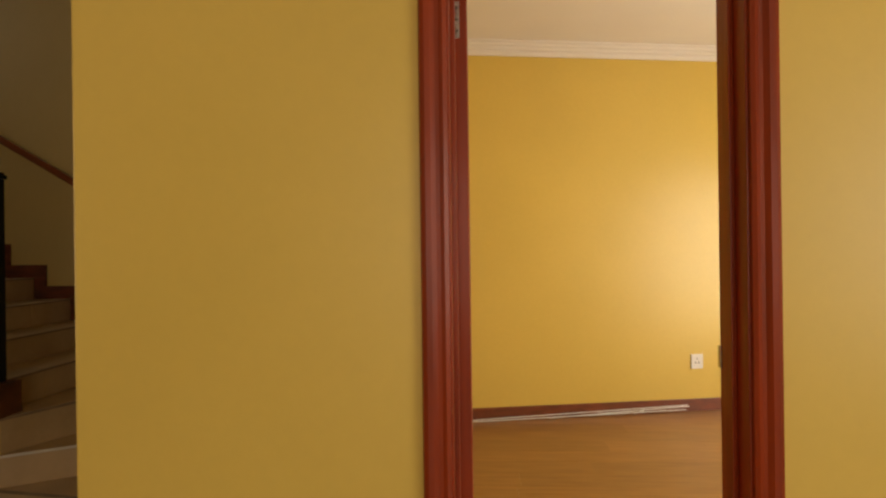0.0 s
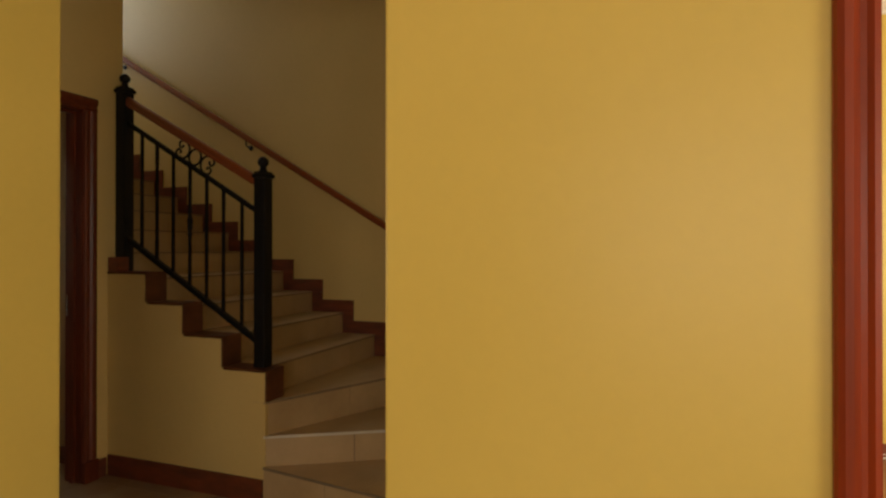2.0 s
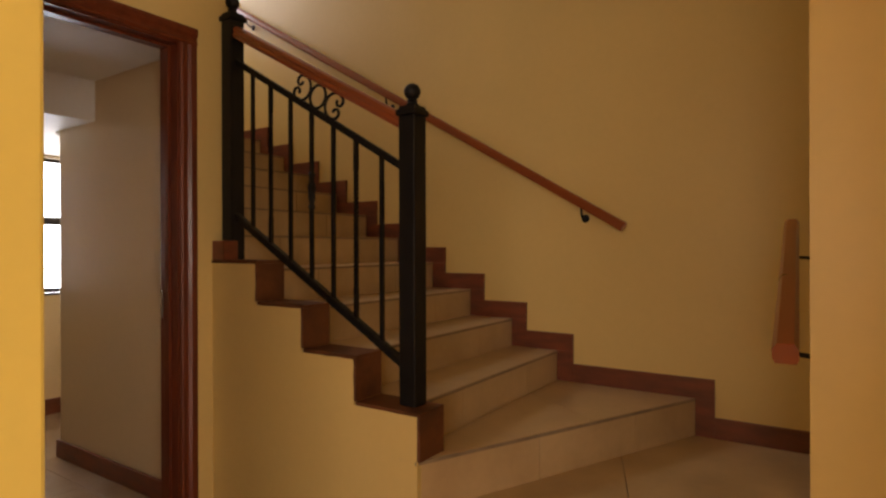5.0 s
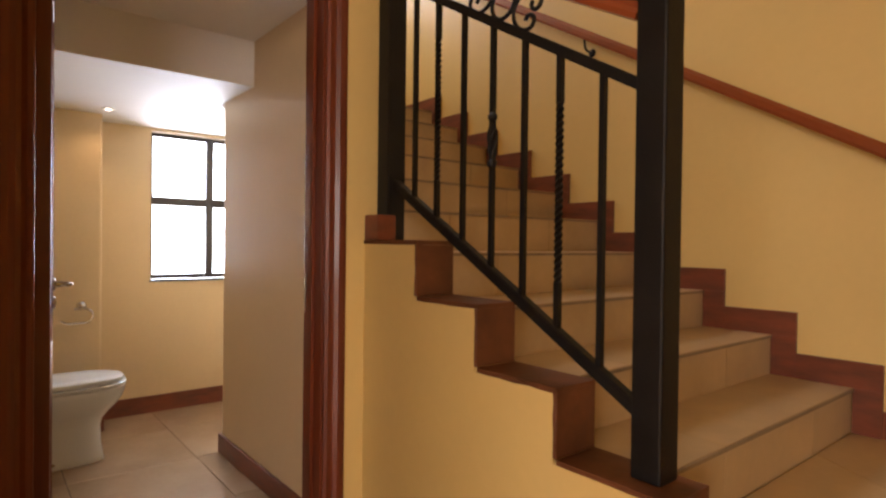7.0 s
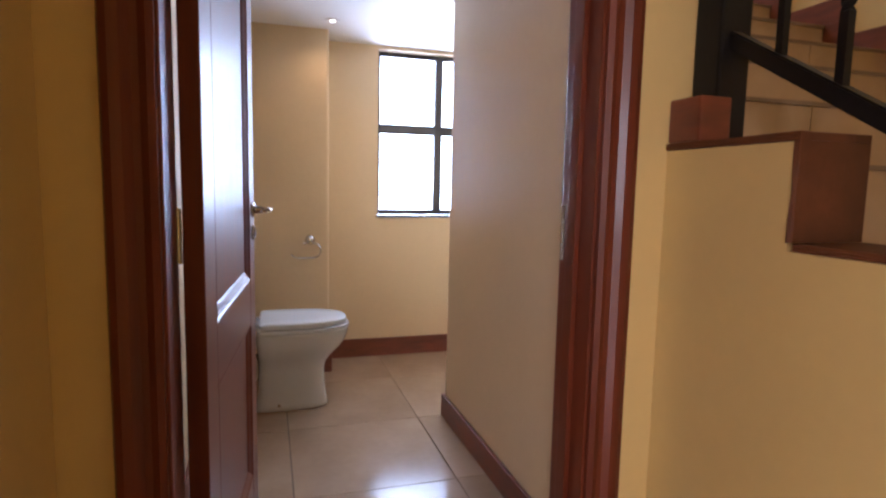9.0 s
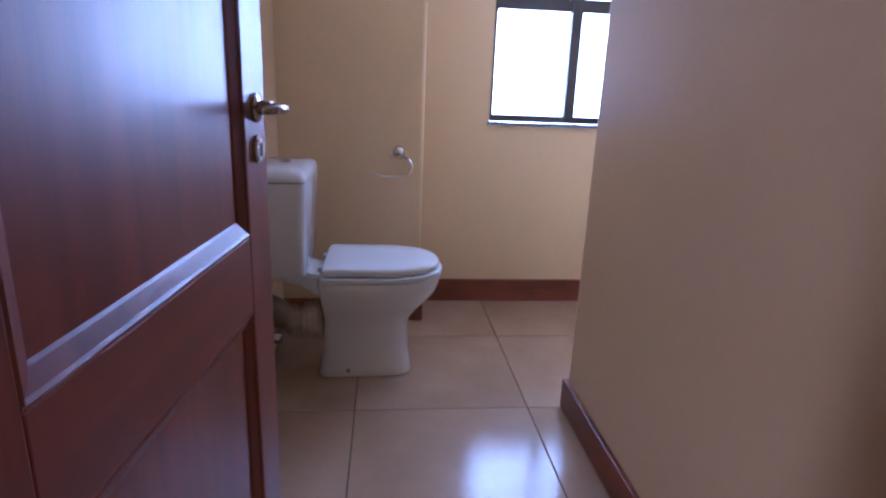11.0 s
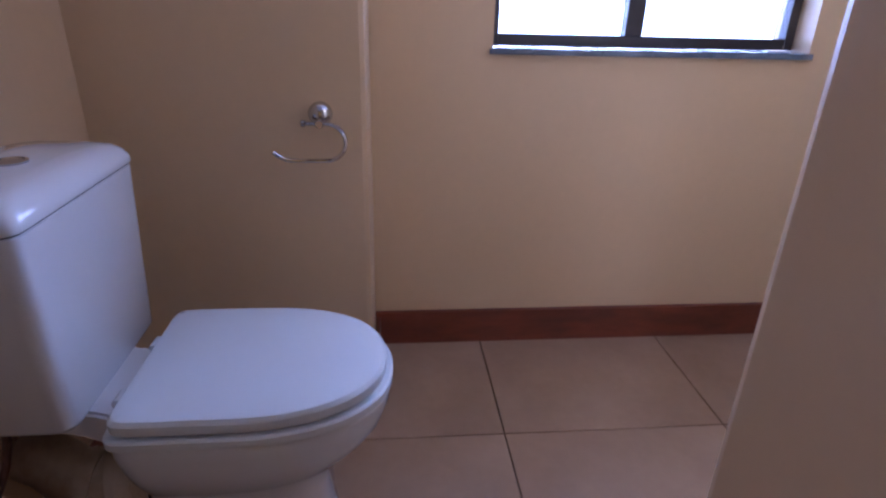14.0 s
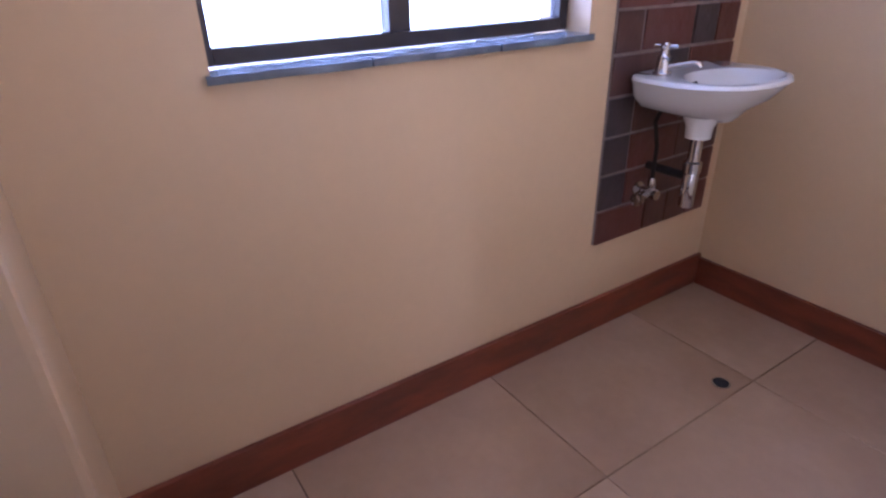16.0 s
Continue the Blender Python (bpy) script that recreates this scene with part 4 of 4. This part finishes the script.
b = lathe([(0.022, 0), (0.022, 0.004), (0.012, 0.008), (0.011, 0.05)], axes((-5.236, 2.031, 0.19), (1, 0, 0), (0, 0, 1), (0, 1, 0)), 16)
b = lathe([(0.010, 0), (0.013, 0.004), (0.013, 0.014), (0.008, 0.02), (0.008, 0.032)], Matrix.Translation((-5.236, 2.068, 0.192)), 12, b)
part("body", local(b, valve), CHROME, valve, "", True)
b = lathe([(0.010, 0), (0.010, 0.02), (0.020, 0.024), (0.021, 0.044), (0.016, 0.05)], axes((-5.236, 2.08, 0.19), (1, 0, 0), (0, 0, 1), (0, 1, 0)), 10)
part("tap_head", local(b, valve), CHROME, valve, "", True)
pts = [(-5.236, 2.068, 0.222), (-5.222, 2.067, 0.242), (-5.222, 2.070, 0.265), (-5.238, 2.076, 0.29), (-5.268, 2.085, 0.33), (-5.281, 2.09, 0.37), (-5.285, 2.09, 0.418)]
part("hose", local(tube(pts, 0.0065, 10), valve), HOSE, valve, "brown braided hose", True)
part("hose_nut", local(lathe([(0.013, 0), (0.013, 0.018)], Matrix.Translation((-5.285, 2.09, 0.40)), 6), valve), RUBBER_SHADE, valve)

# ---- roll holder on the pier ----
def roll_holder(o, ax, out, label):
    """o on the wall, ax along the wall, out from the wall."""
    th = thing("toilet_roll_holder", label, "roll holder", at=o)
    o, ax, out = Vector(o), Vector(ax), Vector(out)
    upv = Vector((0, 0, 1))
    m = axes(o, ax, upv, out)
    dome = [(0.028, 0), (0.028, 0.004)] + [(0.028 * math.cos(a), 0.004 + 0.025 * math.sin(a)) for a in [0.15 * k for k in range(1, 10)]]
    part("wall_rose", local(lathe(dome, m, 28), th), CHROME, th, "domed chrome rose", True)
    p0 = o + out * 0.036 - upv * 0.016
    part("pivot", local(lathe([(0.004, -0.024), (0.0095, -0.020), (0.0105, -0.008), (0.0105, 0.006), (0.008, 0.010)], axes(p0, ax, upv, out), 18), th), CHROME, th, "", True)
    part("bar_end", local(lathe([(0.004, -0.006), (0.008, -0.004), (0.008, 0.004), (0.004, 0.006)], axes(p0 - ax * 0.036, upv, out, ax), 14), th), CHROME, th, "", True)
    R = 0.043
    pts = [p0 - ax * 0.034, p0 + ax * 0.010]
    c = p0 + ax * 0.012 - upv * R
    pts += [c + ax * (R * 1.05 * math.sin(a)) + upv * (R * math.cos(a)) for a in [math.pi * k / 14 for k in range(1, 15)]]
    e = c - upv * R
    pts += [e - ax * 0.04, e - ax * 0.080, e - ax * 0.094 + upv * 0.003, e - ax * 0.108 + upv * 0.010, e - ax * 0.120 + upv * 0.020]
    part("arm", local(tube(pts, 0.0047, 10), th), CHROME, th, "", True)
    return th


roll_holder((PX, 2.548, 0.787), (0, 1, 0), (1, 0, 0), "polished chrome toilet roll holder, empty, on the pier")

# ---- basin ----
BY = 4.215
basin = thing("wash_basin", "small white wall-hung ceramic wash basin with one chrome tap", "basin", at=(WX + 0.012, BY, 0.80))
BW0, BP = 0.208, 0.305
bx = WX + 0.0165


def bring(w, proj, z, yoff=0.0, back=0.0, n=40):
    out = []
    for i in range(n):
        a = 2 * math.pi * i / n
        c, s_ = math.cos(a), math.sin(a)
        if c >= 0:
            px = 0.10 * proj / BP + (proj - 0.10 * proj / BP) * c ** 0.9
            py = w * math.copysign(abs(s_) ** 0.8, s_)
        else:
            px = 0.10 * proj / BP * (1 + math.copysign(abs(c) ** 0.35, c))
            py = w * math.copysign(abs(s_) ** 0.45, s_) * (0.93 + 0.07 * abs(s_))
        out.append((bx + back + max(px, 0.0), BY + yoff + py, z))
    return out


def inring(w, proj, z, n=40):
    out = []
    for i in range(n):
        a = 2 * math.pi * i / n
        out.append((bx + 0.183 + (proj - 0.005) * math.cos(a), BY + 0.005 + w * math.sin(a), z))
    return out


outer = [bring(0.05, 0.13, 0.690, back=0.07), bring(0.09, 0.18, 0.702, back=0.03), bring(0.150, 0.225, 0.722), bring(0.188, 0.268, 0.752), bring(BW0 - 0.007, BP - 0.009, 0.787), bring(BW0, BP, 0.797), bring(BW0 - 0.004, BP - 0.004, 0.806), bring(BW0 - 0.018, BP - 0.018, 0.808)]
inner = [inring(0.155, 0.108, 0.805), inring(0.147, 0.10, 0.795), inring(0.132, 0.088, 0.768), inring(0.10, 0.064, 0.745), inring(0.05, 0.034, 0.734), inring(0.02, 0.02, 0.732)]
part("bowl", local(loft(outer + inner), basin), CERAMIC, basin, "white ceramic bowl", True)
part("outlet_boss", local(lathe([(0.034, 0), (0.036, 0.03), (0.05, 0.06)], Matrix.Translation((bx + 0.145, BY - 0.045, 0.645)), 20), basin), CERAMIC, basin, "", True)
# no real opening: a black disc gives the hole's inner shade
part("overflow", local(lathe([(0.011, 0), (0.011, 0.003)], axes((bx + 0.100, BY - 0.035, 0.776), (0, 1, 0), (0.35, 0, 0.93), (0.93, 0, -0.35)), 14), basin), RUBBER_SHADE, basin, "dark overflow hole")
tap = part("tap", local(lathe([(0.024, 0), (0.024, 0.006), (0.019, 0.012), (0.016, 0.042), (0.017, 0.046), (0.012, 0.052), (0.010, 0.066)], Matrix.Translation((bx + 0.062, BY - 0.125, 0.806)), 18), basin), CHROME, basin, "chrome pillar tap", True)
tx, ty = bx + 0.062, BY - 0.125
b = lathe([(0.012, 0), (0.013, 0.01), (0.008, 0.016), (0.002, 0.017)], Matrix.Translation((tx, ty, 0.871)), 14)
for q in range(4):
    a = q * math.pi / 2 + 0.5
    b = tube([(tx, ty, 0.878), (tx + 0.026 * math.cos(a), ty + 0.026 * math.sin(a), 0.879), (tx + 0.03 * math.cos(a), ty + 0.03 * math.sin(a), 0.879)], [0.0045, 0.0055, 0.004], 8, b)
part("cross_handle", local(b, basin), CHROME, tap, "", True)
pts = [(tx + 0.006, ty, 0.824), (tx + 0.035, ty + 0.022, 0.832), (tx + 0.060, ty + 0.040, 0.839), (tx + 0.070, ty + 0.047, 0.837), (tx + 0.074, ty + 0.050, 0.829)]
part("spout", local(tube(pts, [0.011, 0.0095, 0.008, 0.008, 0.0085], 12), basin), CHROME, tap, "", True)
b = lathe([(0.019, 0), (0.019, 0.02), (0.025, 0.024), (0.025, 0.04), (0.017, 0.044), (0.017, 0.12)], Matrix.Translation((bx + 0.145, BY - 0.045, 0.535)), 18)
part("waste_tail", local(b, basin), CHROME, basin, "", True)
b = lathe([(0.019, 0), (0.021, 0.005), (0.021, 0.095), (0.019, 0.099), (0.024, 0.102), (0.024, 0.114), (0.016, 0.118)], Matrix.Translation((bx + 0.145, BY - 0.045, 0.445)), 20)
part("bottle_trap", local(b, basin), CHROME, basin, "chrome bottle trap", True)
# arm coloured black for the shade below the bowl
part("waste_arm", local(tube([(bx + 0.14, BY - 0.045, 0.53), (bx + 0.0, BY - 0.045, 0.53)], 0.012, 12), basin), RUBBER_SHADE, basin, "", True)
bv = thing("angle_valve", "chrome stop valve on the terracotta tiles under the basin", "valve", at=(bx, BY - 0.075, 0.46))
b = lathe([(0.024, 0), (0.024, 0.004), (0.012, 0.01), (0.011, 0.05), (0.015, 0.052), (0.015, 0.07)], axes((bx - 0.001, BY - 0.075, 0.46), (0, 1, 0), (0, 0, 1), (1, 0, 0)), 16)
b = lathe([(0.009, 0), (0.012, 0.012), (0.012, 0.03), (0.007, 0.04)], Matrix.Translation((bx + 0.045, BY - 0.075, 0.468)), 12, b)
# darker nickel on this chrome valve carries the shade under the basin
part("body", local(b, bv), STEEL, bv, "", True)
b = tube([(bx + 0.045, BY - 0.075, 0.46), (bx + 0.05, BY - 0.125, 0.455)], 0.008, 10)
b = lathe([(0.017, 0), (0.019, 0.006), (0.019, 0.02), (0.013, 0.024)], axes((bx + 0.05, BY - 0.125, 0.455), (1, 0, 0), (0, 0, 1), (0, -1, 0)), 10, b)
part("tap_head", local(b, bv), STEEL, bv, "", True)
# tube painted black, as it is lost in the basin's shade
part("riser_tube", local(tube([(bx + 0.045, BY - 0.075, 0.50), (bx + 0.045, BY - 0.0755, 0.60), (bx + 0.055, BY - 0.112, 0.68), (bx + 0.062, BY - 0.075, 0.76)], 0.006, 10), bv), RUBBER_SHADE, bv, "", True)

# towel ring on the wall beside the basin
ringt = thing("towel_ring", "chrome towel ring on the wall beside the basin", "towel ring", at=(-5.62, NY, 1.28))
part("wall_rose", local(lathe([(0.026, 0), (0.026, 0.006), (0.012, 0.012), (0.010, 0.045), (0.014, 0.05), (0.012, 0.058)], axes((-5.62, NY, 1.28), (1, 0, 0), (0, 0, 1), (0, -1, 0)), 20), ringt), CHROME, ringt, "", True)
part("ring", local(tube([(-5.62 + 0.085 * math.cos(2 * math.pi * k / 32), NY - 0.05, 1.195 + 0.085 * math.sin(2 * math.pi * k / 32)) for k in range(32)], 0.0045, 10, None, True), ringt), CHROME, ringt, "", True)

# splashback of terracotta tiles in uneven courses
splash = thing("splashback", "dark red, brown and black terracotta tile panel with grey joints", "splashback", at=(WX, 4.24, 0.31))
SPY0, SPY1, SPZ0 = 3.975, 4.505, 0.31
part("bedding", local(box(WX + 0.001, WX + 0.008, SPY0 + 0.003, SPY1 - 0.003, SPZ0 + 0.003, SPZ0 + 11 * 0.1095), splash), GROUT_PALE, splash, "grey mortar bed")
random.seed(11)
patterns = ["2111", "1121", "122", "1112", "212", "1211", "2111", "1121", "1211", "221", "1112"]
tone = ["0110", "2010", "201", "2101", "120", "1020", "0122", "1012", "0210", "102", "1201"]
unit = (SPY1 - SPY0) / 5
for r_, pat in enumerate(patterns):
    y = SPY0
    z0 = SPZ0 + r_ * 0.1095
    for c_, ch in enumerate(pat):
        w = unit * int(ch)
        jy, jz = random.uniform(0.003, 0.0055), random.uniform(0.003, 0.005)
        th_ = 0.014 + random.uniform(-0.001, 0.0015)
        part("tile", local(box(WX + 0.003, WX + th_, y + jy, y + w - jy, z0 + jz, z0 + 0.1095 - jz, 0.002), splash), TERRA[int(tone[r_][c_])], splash)
        y += w

# floor drain
drain = thing("floor_drain", "small round floor drain half uncovered", "drain", at=(-5.71, 4.11, 0))
part("collar", local(lathe([(0.026, 0.0), (0.026, 0.002), (0.0225, 0.0025)], Matrix.Translation((-5.71, 4.11, 0.0005)), 20), drain), CHROME, drain)
# flat black disc in place of the drain's shaded depth
part("hole", local(lathe([(0.0215, 0.0), (0.0215, 0.0005)], Matrix.Translation((-5.71, 4.11, 0.0032)), 20), drain), RUBBER_SHADE, drain, "dark open drain hole")

# downlights
for x, y, z, r_ in ((-5.67, 2.655, 1.965, 0.03), (-4.0, 2.54, 2.19, 0.04)):
    dl = thing("downlight", "small recessed ceiling downlight", "lamp", "toilet downlights", at=(x, y, z))
    part("bezel", local(lathe([(r_ + 0.008, 0), (r_ + 0.008, -0.003), (r_, -0.006), (r_ - 0.004, -0.003)], Matrix.Translation((x, y, z - 0.0005)), 20), dl), CEIL, dl)
    part("bulb", local(lathe([(r_ * 0.45, -0.0035), (r_ * 0.4, -0.008), (0.002, -0.010)], Matrix.Translation((x, y, z)), 14), dl), BULB, dl, "glowing bulb")

# ---- bedroom things ----
sk = thing("wall_socket", "white square three-pin wall socket above the skirting", "socket", at=(1.80, BED_Y - 0.001, 0.40))
SOX, SOZ = 1.80, 0.40
part("faceplate", local(box(SOX - 0.05, SOX + 0.05, BED_Y - 0.012, BED_Y - 0.001, SOZ - 0.058, SOZ + 0.058, 0.003), sk), WHITEP, sk)
for dx, dz in ((0, 0.022), (-0.014, -0.008), (0.014, -0.008)):
    # pin holes are black boxes standing in for dark recesses
    part("pin_hole", local(box(SOX + dx - 0.004, SOX + dx + 0.004, BED_Y - 0.0128, BED_Y - 0.0118, SOZ + dz - 0.006, SOZ + dz + 0.006), sk), RUBBER_SHADE, sk)
part("switch", local(box(SOX + 0.022, SOX + 0.038, BED_Y - 0.016, BED_Y - 0.0115, SOZ + 0.012, SOZ + 0.034, 0.002), sk), WHITEP, sk)

askew(sk)
random.seed(7)
for i in range(3):
    y = BED_Y - 0.030 - 0.010 * i
    th = thing("curtain_track", "thin white curtain track lying against the skirting on the floor", "curtain track", "curtain tracks on the floor", at=(1.0, y, 0))
    x0, x1, z1 = (-0.40, 0.55, -0.30)[i], (1.70, 1.71, 1.68)[i], (0.056, 0.050, 0.026)[i]
    part("track", local(bar((x0, y, 0.006), (x1, y, z1), 0.005, 0.007, None, 0.001), th), WHITEP, th)
    for k in range((7, 5, 4)[i]):
        f = random.uniform(0.62, 0.99)
        cx_, cz_ = x0 + (x1 - x0) * f, 0.006 + (z1 - 0.006) * f
        part("glider", local(tube([(cx_, y - 0.003, cz_ + 0.006), (cx_ + 0.007, y - 0.008, cz_ - 0.003), (cx_ + 0.016, y - 0.012, cz_ - 0.014 * f)], 0.0022, 6), th), WHITEP, th)
    askew(th)

# living, bedroom and landing windows behind the daylight, unseen and inferred
for nm, bx_ in (("window_2", (-0.9, 2.1, LY0 - 0.12, LY0 - 0.08, 0.65, 2.35)), ("window_5", (LX1 + 0.10, LX1 + 0.14, -1.8, 0.3, 0.65, 2.35)), ("window_6", (LX0 - 0.14, LX0 - 0.10, -0.4, 1.1, 0.65, 2.35)), ("window_3", (BED_X + 0.04, BED_X + 0.08, 2.65, 4.15, 0.40, 2.10)), ("window_4", (WX - 0.12, WX - 0.08, 3.3, 4.4, 3.45, 4.85))):
    w_ = setting(new(nm), "dark-framed window letting in daylight", "window")
    x0, x1, y0, y1, z0, z1 = bx_
    t_ = 0.035
    if x1 - x0 > 0.5:
        fr = [(x0, x0 + t_, y0, y1, z0, z1), (x1 - t_, x1, y0, y1, z0, z1), (x0, x1, y0, y1, z0, z0 + t_), (x0, x1, y0, y1, z1 - t_, z1), ((x0 + x1) / 2 - t_ / 2, (x0 + x1) / 2 + t_ / 2, y0, y1, z0, z1)]
    else:
        fr = [(x0, x1, y0, y0 + t_, z0, z1), (x0, x1, y1 - t_, y1, z0, z1), (x0, x1, y0, y1, z0, z0 + t_), (x0, x1, y0, y1, z1 - t_, z1), (x0, x1, (y0 + y1) / 2 - t_ / 2, (y0 + y1) / 2 + t_ / 2, z0, z1)]
    for f_ in fr:
        part("window_frame", box(*f_), FRAME, w_)

# ---- floor tiles ----
P = 0.6
GX, GY = -5.664, 2.995
areas = [(WX + 0.001, HX, TSY + 0.001, NY), (HX, AX, WY1, FY), (BX, AX, WY0, WY1), (LX0, LX1, LY0, WY0)]
boxes_seen = {}


def tile_at(x0, x1, y0, y1):
    if x1 - x0 < 0.02 or y1 - y0 < 0.02:
        return
    g = 0.0016
    key = (round(x1 - x0, 4), round(y1 - y0, 4))
    if key not in boxes_seen:
        b = box(0, x1 - x0 - 2 * g, 0, y1 - y0 - 2 * g, -0.010, 0, 0.0012)
        me = bpy.data.meshes.new("tile")
        bmesh.ops.recalc_face_normals(b, faces=b.faces)
        b.to_mesh(me)
        b.free()
        me.materials.append(TILE)
        boxes_seen[key] = me
    ob = new("tile", boxes_seen[key])
    ob.location = (x0 + g, y0 + g, 0)
    ob.parent = floor


for ax0, ax1, ay0, ay1 in areas:
    i0, i1 = math.floor((ax0 - GX) / P), math.ceil((ax1 - GX) / P)
    j0, j1 = math.floor((ay0 - GY) / P), math.ceil((ay1 - GY) / P)
    for i in range(i0, i1):
        for j in range(j0, j1):
            tile_at(max(ax0, GX + i * P), min(ax1, GX + (i + 1) * P), max(ay0, GY + j * P), min(ay1, GY + (j + 1) * P))

# laminate planks
random.seed(3)
y = 1.91
PW = 0.192
for row in range(20):
    x = AX + 0.2 - random.uniform(0, 1.1)
    while x < BED_X:
        a, c = max(x, AX + 0.2), min(x + 1.29, BED_X)
        yb, yt = y + row * PW, min(y + (row + 1) * PW, BED_Y + 0.6)
        if c - a > 0.03 and yt - yb > 0.02:
            part("plank", box(a + 0.0006, c - 0.0006, yb + 0.0006, yt - 0.0006, -0.011, 0.0), LAMINATE, floor_bed)
        x += 1.29
part("plank", box(D0 + 0.001, D1 - 0.001, WY0, 1.91, -0.011, 0.0), LAMINATE, floor_bed)
